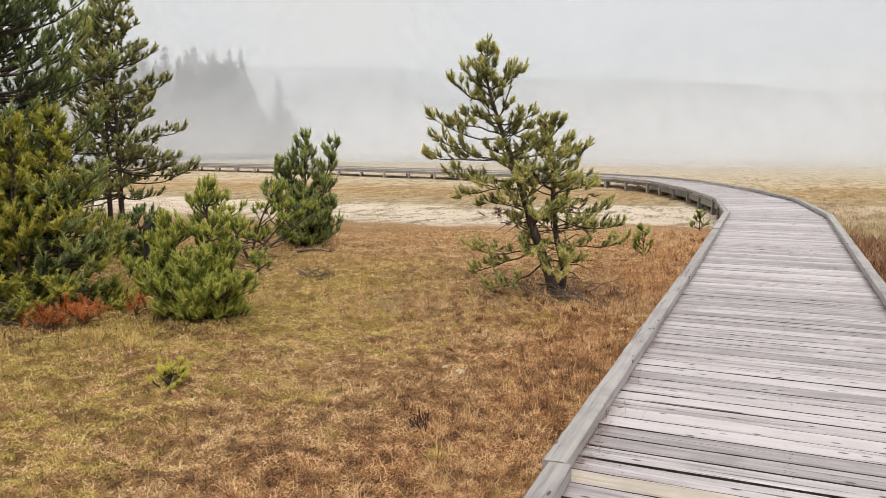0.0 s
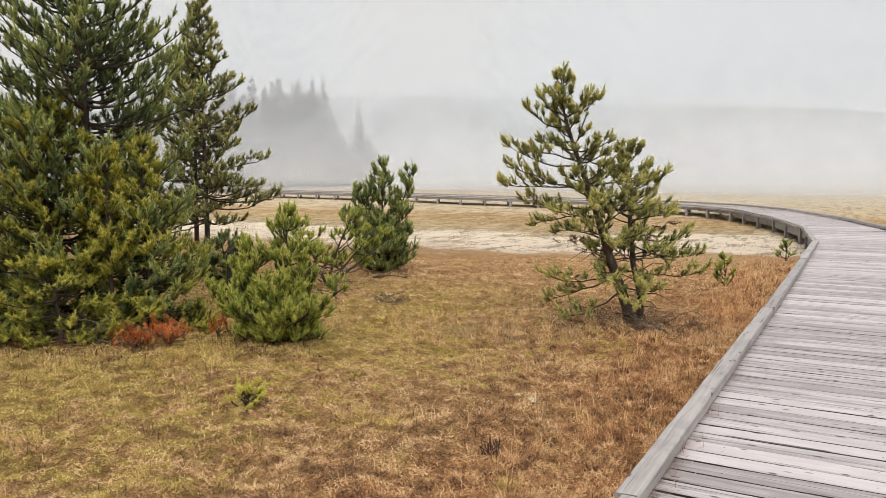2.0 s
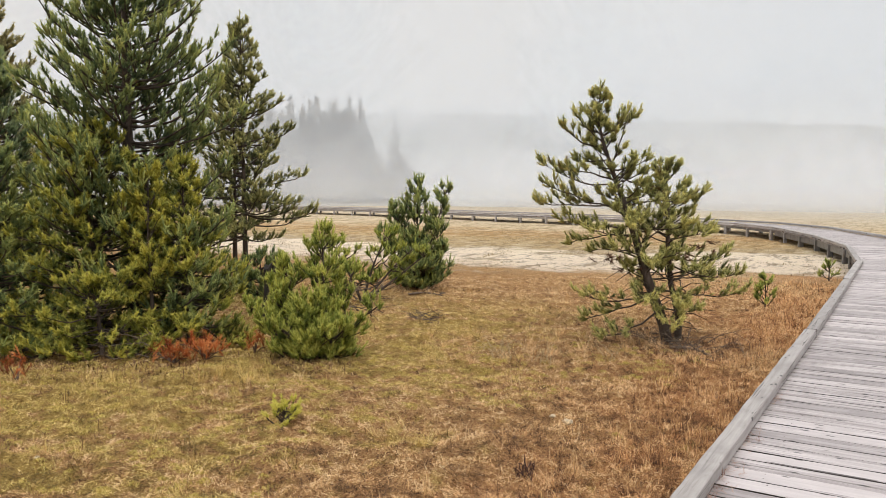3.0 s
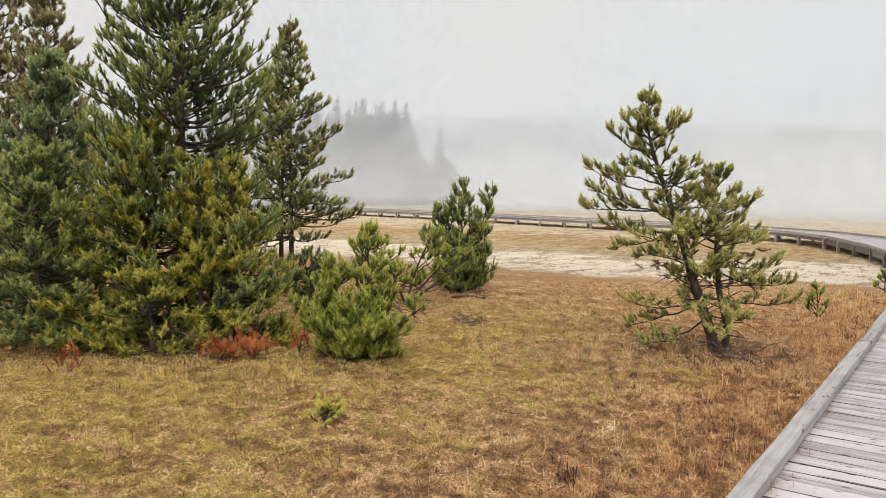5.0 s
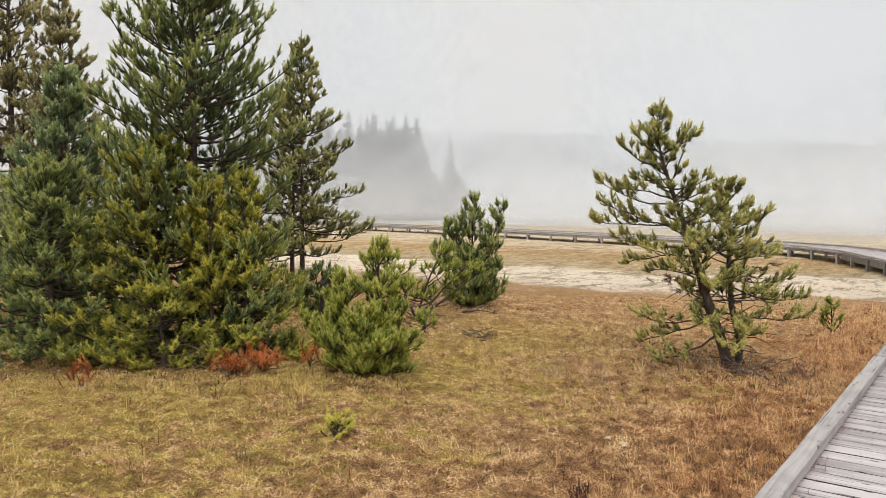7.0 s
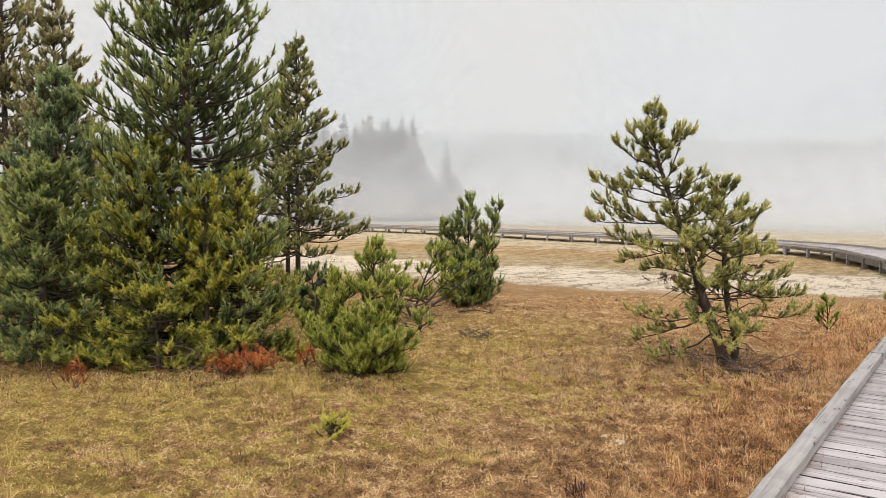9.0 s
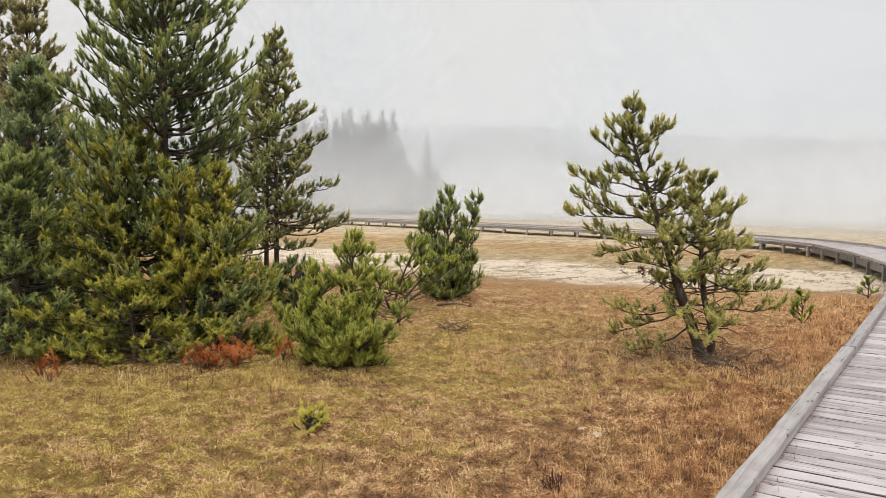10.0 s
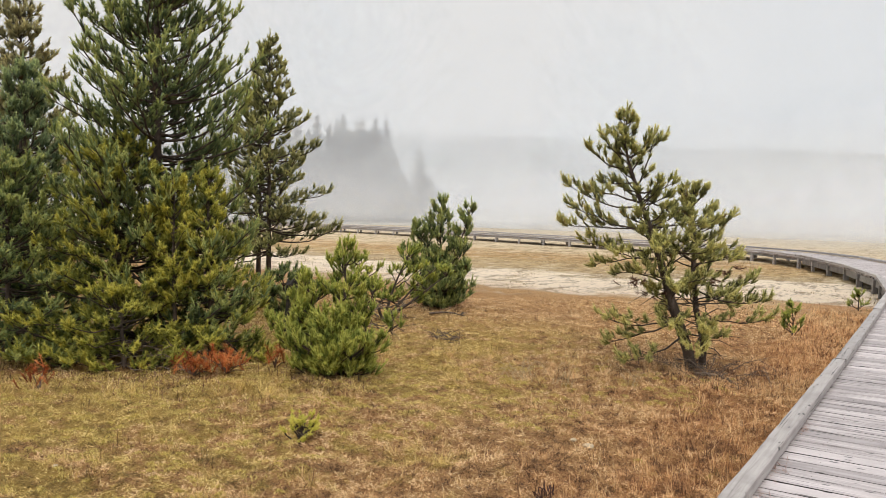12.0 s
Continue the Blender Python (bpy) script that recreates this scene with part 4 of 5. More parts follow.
def two_stem_pine():
    """The open young pine by the boardwalk: a leaning main stem and a shorter straight one."""
    rng = np.random.default_rng(41)
    r = np.array([0.813, 0.582, 0.0])
    a = np.array([-0.582, 0.813, 0.0])
    up = np.array([0, 0, 1.0])

    def P(u, v, h):
        return (r * u + a * v) * 0.975 + up * h * 0.94

    main = np.array([P(0.0, 0, -0.06), P(-0.05, 0, 0.2), P(-0.14, 0.02, 0.47), P(-0.27, 0.03, 0.83), P(-0.33, 0.03, 1.05), P(-0.45, 0.02, 1.42), P(-0.53, 0.0, 1.64), P(-0.65, -0.02, 1.93), P(-0.71, 0.0, 2.12), P(-0.81, 0.0, 2.42), P(-0.87, 0.01, 2.66), P(-0.85, 0.02, 3.06)])
    second = np.array([P(0.16, 0.12, -0.08), P(0.17, 0.12, 0.3), P(0.07, 0.14, 0.7), P(0.03, 0.16, 1.2), P(0.03, 0.16, 1.6), P(-0.01, 0.16, 1.96), P(-0.02, 0.16, 2.13)])
    wood = [(main, np.array([0.068, 0.062, 0.058, 0.054, 0.048, 0.041, 0.035, 0.028, 0.023, 0.017, 0.012, 0.007])), (second, np.linspace(0.045, 0.007, len(second)))]
    shoots = []
    count = 0

    def bough(stem, h, az, out, rise, sag, bare, tone):
        """A bough off a stem at height h: heading, reach, rise to its tip, how far its middle sags, bare share, lightness of its needles."""
        nonlocal count
        count += 1
        z = h * 0.94
        root = np.array([np.interp(z, stem[:, 2], stem[:, 0]), np.interp(z, stem[:, 2], stem[:, 1]), z])
        way = P(math.cos(math.radians(az)) * out, math.sin(math.radians(az)) * out, rise)
        mid = root + way * 0.5 + up * sag * 0.94
        limb(wood, shoots, root, root + way, 0.012 if stem is main else 0.0105, rng, 0.3, 2.1, bare * 0.85, 0.38, 0.088, tone + 0.04, mid, 0.6)

    bough(main, 2.4, -165, 0.54, 0.2, -0.08, 0.5, 0.55)
    bough(main, 2.42, -165, 0.35, 0.32, -0.03, 0.5, 0.5)
    bough(main, 2.17, 25, 0.25, 0.63, -0.08, 0.75, 0.5)
    bough(main, 2.5, 5, 0.43, 0.24, 0, 0.6, 0.5)
    bough(main, 2.6, 140, 0.18, 0.2, 0.02, 0.5, 0.5)
    bough(main, 2.5, -55, 0.31, 0.2, -0.02, 0.4, 0.5)
    bough(main, 1.93, 170, 0.85, 0.25, -0.1, 0.45, 0.58)
    bough(main, 1.97, -155, 0.7, 0.13, 0.01, 0.4, 0.55)
    bough(main, 1.62, -170, 0.99, 0.3, -0.04, 0.5, 0.6)
    bough(main, 1.68, 170, 0.96, 0.02, -0.01, 0.3, 0.6)
    bough(main, 1.44, 160, 0.81, 0.04, -0.04, 0.35, 0.58)
    bough(main, 1.32, -145, 0.76, 0.08, -0.02, 0.35, 0.58)
    bough(main, 1.3, 165, 0.77, -0.1, 0.05, 0.75, 0.45)
    bough(main, 2.22, 165, 0.37, 0, -0.02, 0.4, 0.5)
    bough(main, 2.1, -20, 0.4, 0.12, -0.04, 0.5, 0.5)
    bough(main, 1.95, 25, 0.42, 0.12, -0.01, 0.5, 0.5)
    bough(main, 2.02, -40, 0.55, -0.4, 0.1, 0.35, 0.55)
    bough(main, 1.66, -45, 0.63, 0.06, 0.05, 0.35, 0.55)
    bough(main, 1.42, -50, 0.67, 0.03, -0.04, 0.3, 0.6)
    bough(main, 1.42, -105, 0.66, 0.03, 0.06, 0.25, 0.62)
    bough(main, 1, -130, 0.65, 0.2, 0.02, 0.3, 0.6)
    bough(main, 1.02, 140, 0.67, 0.06, 0.07, 0.35, 0.5)
    bough(main, 0.82, -105, 0.66, 0.2, 0.06, 0.25, 0.62)
    bough(main, 0.62, -165, 0.93, 0.02, -0.09, 0.4, 0.62)
    bough(main, 0.56, 175, 0.81, -0.28, -0.02, 0.4, 0.6)
    bough(main, 0.4, -155, 0.88, -0.24, -0.06, 0.5, 0.6)
    bough(main, 0.6, -115, 0.7, 0, 0.02, 0.3, 0.6)
    bough(second, 1.5, -10, 0.42, 0.34, -0.07, 0.5, 0.58)
    bough(second, 1.72, -15, 0.22, 0.23, -0.01, 0.4, 0.6)
    bough(second, 1.7, -170, 0.44, 0.1, 0.07, 0.55, 0.5)
    bough(second, 1.35, 10, 0.6, -0.01, 0.01, 0.35, 0.6)
    bough(second, 1.1, -15, 0.66, -0.02, -0.09, 0.35, 0.62)
    bough(second, 0.95, -35, 0.79, -0.07, -0.1, 0.35, 0.55)
    bough(second, 0.62, 0, 0.84, 0, -0.07, 0.55, 0.75)
    bough(second, 0.6, -95, 0.59, -0.08, 0.02, 0.15, 0.8)
    bough(second, 0.42, -115, 0.68, -0.14, -0.01, 0.15, 0.8)
    bough(second, 0.8, -80, 0.65, 0.12, 0.04, 0.25, 0.6)
    bough(second, 1.2, -75, 0.63, 0.15, 0.03, 0.25, 0.6)
    bough(second, 1.3, 125, 0.55, 0.2, 0, 0.35, 0.5)
    bough(second, 1, 55, 0.54, 0.2, 0, 0.35, 0.5)
    bough(second, 0.75, 25, 0.59, -0.03, 0.02, 0.4, 0.5)
    bough(second, 1.85, -135, 0.23, 0.17, 0.01, 0.4, 0.55)
    bough(second, 1.6, -75, 0.38, 0.2, 0.02, 0.3, 0.62)
    # shorter boughs all round the stems
    for stem, reach, low in ((main[3:], 0.42, 0.0), (second[1:], 0.40, 0.05)):
        extra = []
        grow(extra, shoots, rng, stem, reach, 0.03, crown0=low, p=0.6, whorl=0.2, nb=5, up=(8, 48), keep=0.85, bare=0.35, lat=1.6, shoot=0.088, tone0=0.55, belly=0.02, lift=0.6)
        wood += extra[1:]
    # tufted leaders
    for tip in (main[-1], second[-1], P(-0.02, 0.16, 1.95), P(-0.87, 0.01, 2.72)):
        for b in range(6):
            az = b * 1.047 + rng.random()
            shoots.append((tip - up * 0.03 * b, np.array([0.6 * math.cos(az), 0.6 * math.sin(az), 1.0]), 0.095, 0.55))
    # bare dead twigs low on the stems
    for b in range(46):
        h = rng.uniform(0.05, 1.0)
        az = rng.random() * 2 * np.pi
        q = P(-0.3 * h if b % 2 else 0.15, 0.03, h)
        d = np.array([np.cos(az), np.sin(az), rng.uniform(-0.6, 0.35)]) * rng.uniform(0.15, 0.5)
        d[2] = max(d[2], 0.02 - q[2])
        wood.append((np.array([q, q + d * 0.5 + [0, 0, 0.04], q + d]), np.array([0.0065, 0.005, 0.002])))
    tree = finish_tree("young_pine", -1.50, 6.92, -0.24, wood, shoots, rng, NEEDLE_SOFT, "open young pine with a leaning stem and a shorter twin", "young pine", YOUNG, per=36, nl=0.042, width=0.0028, wood_parts=2, close=1.1, single=count)
    # a few dead, rust-brown sprays among the lower boughs
    spots_, dirs = [], []
    for u0, v0, h0 in ((-0.72, 0.1, 0.98), (0.45, 0.1, 1.15), (0.2, 0.0, 1.02), (-0.45, 0.2, 0.9)):
        for b in range(9):
            spots_.append(P(u0 + rng.normal(0, 0.09), v0 + rng.normal(0, 0.08), h0 + rng.normal(0, 0.05)))
            dirs.append(np.array([rng.normal(0, 1), rng.normal(0, 1), rng.uniform(-0.3, 0.5)]))
    V, F, tt = brushes(np.array(spots_), np.array(dirs), np.full(len(spots_), 0.10), rng.random(len(spots_)) * 0.7, rng, 34, 0.045, 0.0026, 1.0, 0.1)
    part("dead_sprays", np_mesh("dead_sprays", V, F, tt), LITTER_NEEDLE, tree, "withered red-brown needles")


two_stem_pine()
SEEDLING = "pine seedlings"
for x, y, H, seed in ((-0.94, 10.02, 0.42, 51), (-0.47, 14.3, 0.34, 52)):
    pine("pine_seedling", x, y, H, 0.12, seed, NEEDLE_FRESH, "small pine seedling standing in dry grass", z=-0.26, r0=0.011, category="seedling", group=SEEDLING, whorl=0.13, nb=4, up=(22, 55), p=0.7, wob=0.01, nl=0.034, width=0.0030, shoot=0.085, per=26, belly=0.02, crown0=0.2, lat=0.4, bare=0.5)
pine("pine_seedling", -3.16, 2.33, 0.10, 0.085, 53, NEEDLE_LIME, "tiny yellow-green pine seedling lying in the grass", r0=0.004, category="seedling", group=SEEDLING, whorl=0.022, nb=4, up=(0, 50), p=0.4, shoot=0.034, nl=0.020, width=0.0014, wob=0.01, tone0=0.75, lean=(0.04, 0.03), per=24, belly=0.02, crown0=0.02)

# ---------------------------------------------------------------- far forest, hill, steam
def conifer(name, x, y, H, R, seed):
    """A tall ragged conifer: drooping sprays of uneven length round a thin trunk, with gaps."""
    H = H - 0.9
    rng = np.random.default_rng(seed)
    V, T = [], []
    bald, lop = rng.random(5), rng.uniform(0.7, 1.3, 7)
    for i in range(int(H * 52)):
        f = rng.random() ** 0.9
        if bald[int(f * 4.99)] < 0.3 and rng.random() < 0.45:
            continue
        az = rng.random() * 6.283
        L = (R * ((1 - f) ** 0.6) * min(1.0, 0.55 + 1.1 * f) * rng.uniform(0.35, 1.15) + 0.10) * lop[int(az / 6.284 * 7)]
        o = np.array([0, 0, H * (0.02 + 0.98 * f)])
        d = np.array([math.cos(az), math.sin(az), 0.0])
        sd = np.array([-d[1], d[0], 0.0]) * L * rng.uniform(0.16, 0.34)
        tip = o + d * L + np.array([0, 0, -L * rng.uniform(-0.1, 0.5) + 0.3 * L * f])
        mid = o + d * L * 0.55
        V += [o, mid + sd, tip, o, tip, mid - sd + np.array([0, 0, -0.18 * L])]
        T += [rng.random()] * 6
    t = thing(name, x, y, -0.4, "dark conifer fading into drifting steam", "conifer", "conifers in the steam")
    Vt, Ft = tubes([(np.array([[0, 0, 0], [0, 0, H * 0.5], [0, 0, H * 0.98]]), np.array([0.16, 0.09, 0.02]))], 6)
    part("trunk", np_mesh("trunk", Vt, Ft, smooth=True), BARK, t)
    part("crown", np_mesh("crown", np.array(V), np.arange(len(V)).reshape(-1, 3), T), NEEDLE_FAR, t)


rf = random.Random(8)
for right, ahead, H in ((-15.0, 88, 12.6), (-14.1, 82, 11.6), (-13.2, 84, 12.2), (-12.4, 86, 11.2), (-11.4, 86, 12.9), (-10.5, 90, 12.2), (-9.9, 84, 11.0), (-9.2, 85, 12.2), (-8.3, 83, 12.5), (-7.8, 87, 11.4), (-7.1, 85, 12.0), (-6.3, 84, 12.4), (-5.6, 86, 11.4),
                        (-4.9, 85, 12.5), (-4.3, 84, 11.2), (-3.7, 85, 12.3), (-3.1, 86, 9.4), (-2.5, 86, 7.4), (-1.7, 88, 6.6), (-0.9, 90, 5.6), (0.0, 90, 10.4), (0.9, 91, 6.6), (1.8, 92, 5.2), (-17.0, 86, 13.0), (-18.3, 84, 12.0), (-19.6, 90, 13.0), (-21.5, 85, 13.4), (-24.0, 88, 12.4), (-27.0, 90, 13.0),
                        (-30.5, 86, 12.4), (-34.0, 90, 13.4)):
    conifer("conifer", *spot(right, ahead), H, rf.uniform(1.5, 2.1), rf.randint(1, 9999))
for i in range(34):
    conifer("conifer", *spot(-46 + i * 1.3 + rf.uniform(-0.6, 0.6), rf.uniform(94, 106)), rf.uniform(9.0, 12.6), rf.uniform(1.7, 2.3), rf.randint(1, 9999))

# wooded ridge beyond the basin
M = Mat("wooded_hill")
HILL = M.plain(M.ramp(M.noise(0.12, detail=8, rough=0.7), (0.3, (0.02, 0.032, 0.022)), (0.6, (0.05, 0.065, 0.04)), (0.8, (0.10, 0.10, 0.06))), 0.95, M.bump(M.noise(0.3, detail=6), 1.0, 4.0))
hx = np.linspace(-420, 640, 531)
hy = np.linspace(0, 1, 14)
rh = np.random.default_rng(3)
crest = 43 + 1.2 * np.sin(hx / 95 + 0.5) + 1.0 * np.sin(hx / 33) - 0.024 * hx + rh.uniform(0, 3.2, len(hx))
HV, a0 = [], radians(35)
for j, f in enumerate(hy):
    for i, x in enumerate(hx):
        d = 330 + 150 * f
        z = -2 + crest[i] * math.sin(f * math.pi / 2) + (rh.uniform(0, 2.5) if 0 < j < 13 else 0)
        HV.append((x * math.cos(a0) - d * math.sin(a0), x * math.sin(a0) + d * math.cos(a0), z))
hidx = np.arange(len(HV)).reshape(len(hy), len(hx))
HF = np.stack([hidx[:-1, :-1], hidx[:-1, 1:], hidx[1:, 1:], hidx[1:, :-1]], axis=-1).reshape(-1, 4)
hill = part("hill", np_mesh("hill", HV, HF), HILL)
tagged(hill, "long dark wooded ridge far behind the steam", "hill", kind="structure")


def steam_bank(r_left, r_right, height, material):
    """A curtain of steam bowed across the basin, nearer on the open side."""
    V, n = [], 60
    for i in range(n + 1):
        f = i / n
        az = radians(85 - 115 * f)
        k = min(max((f - 0.35) / 0.35, 0), 1)
        r = r_left + (r_right - r_left) * k * k * (3 - 2 * k)
        x, y = 0.8 - r * math.sin(az), -1.8 + r * math.cos(az)
        V += [(x, y, -0.45), (x, y, height)]
    F = [(2 * i, 2 * i + 2, 2 * i + 3, 2 * i + 1) for i in range(n)]
    ob = part("steam", np_mesh("steam", V, F, smooth=True), material)
    return tagged(ob, "bank of drifting white steam over the hot springs", "steam", "steam over the basin", "stuff")


steam_bank(60, 34, 6, steam_material("steam_wisp", 0.02, 0.14, 0.12, 41.0, 4.5))
steam_bank(61, 37, 7, steam_material("steam_thin", 0.03, 0.18, 0.11, 47.0, 5.5))
steam_bank(63, 40, 9, steam_material("steam_low", 0.05, 0.23, 0.10, 3.0, 7.0))
steam_bank(66, 45, 12, steam_material("steam_front", 0.06, 0.24, 0.09, 11.0, 10.0))
steam_bank(69, 51, 16, steam_material("steam_billow", 0.06, 0.24, 0.08, 29.0, 14.0))
steam_bank(74, 60, 48, steam_material("steam_middle", 0.28, 0.77, 0.055, 5.0, soft_foot=4.0, thin_left=0.30, thin_top=0.95))
steam_bank(210, 190, 130, steam_material("steam_veil", 0.34, 0.92, 0.016, 23.0, 0.0, 0.75, 0.0, 26.0))

# ---------------------------------------------------------------- dry grass
def mottle(X, Y):
    """Light and dark lumps in the turf, hand-sized and smaller, with the shade between them put into the tone."""
    return 0.15 * (lattice(X * 4.3, Y * 4.3) - 0.5) + 0.8 * (lattice(X * 11 + 7, Y * 11) - 0.5) + 0.9 * (lattice(X * 21 + 3, Y * 21 + 8) - 0.5)


def blades(X, Y, hgt, wid, rng, bend=0.7):
    n = len(X)
    az = rng.random(n) * 2 * np.pi
    lean = np.clip(np.where(rng.random(n) < 0.2, rng.normal(0.5, 0.3, n), rng.normal(1.42, 0.25, n)) * bend, 0.05, 1.75)
    dx, dy = np.cos(az), np.sin(az)
    sx, sy = -np.sin(az + rng.normal(0, 0.8, n)), np.cos(az + rng.normal(0, 0.8, n))
    Z = lay(X, Y) - 0.006
    base = np.stack([X, Y, Z], axis=1)
    side = np.stack([sx, sy, np.zeros(n)], axis=1) * wid[:, None]
    d = np.stack([dx, dy, np.zeros(n)], axis=1)
    upv = np.array([0, 0, 1.0])
    mid = base + upv * (hgt * 0.6 * np.cos(lean * 0.85))[:, None] + d * (hgt * 0.6 * np.sin(lean * 0.85))[:, None]
    d2 = d + np.stack([-d[:, 1], d[:, 0], np.zeros(n)], axis=1) * rng.normal(0, 0.6, n)[:, None]
    tip = mid + upv * (hgt * 0.45 * np.cos(np.minimum(lean * 1.5, 1.9)))[:, None] + d2 * (hgt * 0.45 * np.sin(np.minimum(lean * 1.5, 1.9)))[:, None]
    V = np.stack([base - side, base + side, mid + side * 0.75, mid - side * 0.75, tip], axis=1).reshape(-1, 3)
    b = np.arange(n)[:, None] * 5
    F = np.concatenate([b + np.array([[0, 1, 2]]), b + np.array([[0, 2, 3]]), b + np.array([[3, 2, 4]])], axis=0)
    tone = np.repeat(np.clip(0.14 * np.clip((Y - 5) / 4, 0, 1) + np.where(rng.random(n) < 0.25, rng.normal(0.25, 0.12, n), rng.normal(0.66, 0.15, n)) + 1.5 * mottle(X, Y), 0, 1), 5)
    return V, F, tone


def smooth_field(X, Y, s, seed):
    g = np.random.default_rng(seed)
    res = 0
    for i in range(5):
        a, b = g.normal(0, 1, 2) * s, g.random() * 6.28
        res = res + np.sin(a[0] * X + a[1] * Y + b)
    return res / 5


rng = np.random.default_rng(77)
n = 215000
r_ = 1.5 + 14.0 * rng.random(n) ** 1.45
th = np.radians(rng.uniform(-2, 72, n))
X, Y = 0.84 - r_ * np.sin(th), -1.83 + r_ * np.cos(th)
clump = smooth_field(X, Y, 2.2, 9) + 0.6 * smooth_field(X, Y, 6.0, 10)
ok = (X < -0.17) & (rng.random(n) < 0.80 + 0.25 * clump) & (Y - 0.45 * np.maximum(X + 6.7, 0) < 13.2 + 3.0 * clump + 2.0 * rng.random(n))
X, Y, r_, clump = X[ok], Y[ok], r_[ok], clump[ok]
hgt = (0.016 + 0.058 * rng.random(len(X)) ** 2.2) * (1.0 + 0.5 * clump) * (0.8 + 0.5 * np.clip((X + 4) / 4, 0, 1))
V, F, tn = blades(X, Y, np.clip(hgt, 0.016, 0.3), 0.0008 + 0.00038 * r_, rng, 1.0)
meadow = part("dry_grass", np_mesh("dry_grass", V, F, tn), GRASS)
tagged(meadow, "short dry golden and red-brown meadow grass", "grass", kind="stuff")

# flattened straw thatch between the blades
n = 380000
r_ = 1.6 + 13.5 * rng.random(n) ** 1.25
th = np.radians(rng.uniform(-2, 72, n))
X, Y = 0.84 - r_ * np.sin(th), -1.83 + r_ * np.cos(th)
ok = (X < -0.2) & (Y - 0.45 * np.maximum(X + 6.7, 0) < 12.5 + 2.0 * rng.random(n))
X, Y, r_ = X[ok], Y[ok], r_[ok]
n = len(X)
az = rng.random(n) * 2 * np.pi
ln = rng.uniform(0.010, 0.040, n) * (1.0 + 0.8 * (rng.random(n) < 0.12))
d = np.stack([np.cos(az), np.sin(az), rng.normal(0.1, 0.28, n)], axis=1)
sd = np.stack([-np.sin(az), np.cos(az), rng.normal(0, 0.3, n)], axis=1) * (0.0011 + 0.00042 * r_)[:, None]
o = np.stack([X, Y, lay(X, Y) + 0.001 + 0.022 * rng.random(n)], axis=1)
V = np.stack([o - sd, o + sd, o + d * ln[:, None]], axis=1).reshape(-1, 3)
mott = mottle(X, Y)
tn = np.repeat(np.clip(np.where(rng.random(n) < 0.27, rng.normal(0.2, 0.1, n), rng.normal(0.60, 0.15, n)) + 1.75 * mott + 0.16 * np.clip((r_ - 6.5) / 4, 0, 1), 0, 1), 3)
thatch = part("straw_thatch", np_mesh("straw_thatch", V, np.arange(n * 3).reshape(-1, 3), tn), GRASS)
tagged(thatch, "flattened dead straw and moss matting the ground", "grass", kind="stuff")

# cushions of bright moss
rngm = np.random.default_rng(90)
M = Mat("yellow_green_moss")
MOSS = M.leafy(M.ramp(tone_attr(M, "tone"), (0.05, (0.17, 0.13, 0.04)), (0.5, (0.60, 0.46, 0.125)), (0.95, (0.87, 0.71, 0.27))), 0.25, 0.8)
m_r = 2.2 + 6.5 * rngm.random(1500) ** 1.1
m_th = np.radians(rngm.uniform(10, 72, 1500))
mx_, my_ = 0.84 - m_r * np.sin(m_th), -1.83 + m_r * np.cos(m_th)
keep = (mx_ < -0.9) & (lattice(mx_ * 0.9 + 3, my_ * 0.9) + 0.25 * np.clip((-mx_ - 1.5) / 3, 0, 1) > 0.45)
mx_, my_ = mx_[keep], my_[keep]
k = 90
sz = np.repeat(0.014 + 0.045 * rngm.random(len(mx_)) ** 1.8, k)
X = np.repeat(mx_, k) + rngm.normal(0, 1.0, len(sz)) * sz * 1.3
Y = np.repeat(my_, k) + rngm.normal(0, 1.0, len(sz)) * sz
far_out = np.hypot((X - np.repeat(mx_, k)) / 1.3, Y - np.repeat(my_, k)) / sz
o = np.stack([X, Y, lay(X, Y) + 0.004 + 0.016 * np.clip(1 - far_out / 2, 0, 1)], axis=1)
az = rngm.random(len(X)) * 2 * np.pi
sd = np.stack([np.cos(az), np.sin(az), 0 * az], axis=1) * rngm.uniform(0.0022, 0.0048, len(X))[:, None]
tp = o + np.stack([rngm.normal(0, 0.008, len(X)), rngm.normal(0, 0.008, len(X)), rngm.uniform(0.008, 0.02, len(X))], axis=1)
V = np.stack([o - sd, o + sd, tp], axis=1).reshape(-1, 3)
moss_bed = part("moss", np_mesh("moss", V, np.arange(len(V)).reshape(-1, 3), np.repeat(np.clip(rngm.normal(0.55, 0.22, len(X)), 0, 1), 3)), MOSS)
tagged(moss_bed, "small cushions of yellow-green moss in the dry grass", "moss", kind="stuff")

# taller tufts
n_t = 420
rng2 = np.random.default_rng(78)
rr = 1.8 + 12.5 * rng2.random(n_t) ** 0.9
tth = np.radians(rng2.uniform(0, 70, n_t))
cx, cy = 0.84 - rr * np.sin(tth), -1.83 + rr * np.cos(tth)
ok = (cx < -0.25)
cx, cy, rr = cx[ok], cy[ok], rr[ok]
k = 34
X = np.repeat(cx, k) + rng2.normal(0, 0.035, len(cx) * k)
Y = np.repeat(cy, k) + rng2.normal(0, 0.035, len(cx) * k)
X = np.minimum(X, -0.16)
hgt = (0.07 + 0.12 * rng2.random(len(X))) * np.repeat(0.7 + 0.6 * rng2.random(len(cx)), k)
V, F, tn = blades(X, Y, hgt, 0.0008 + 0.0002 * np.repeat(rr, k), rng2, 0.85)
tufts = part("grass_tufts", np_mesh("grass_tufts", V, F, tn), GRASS)
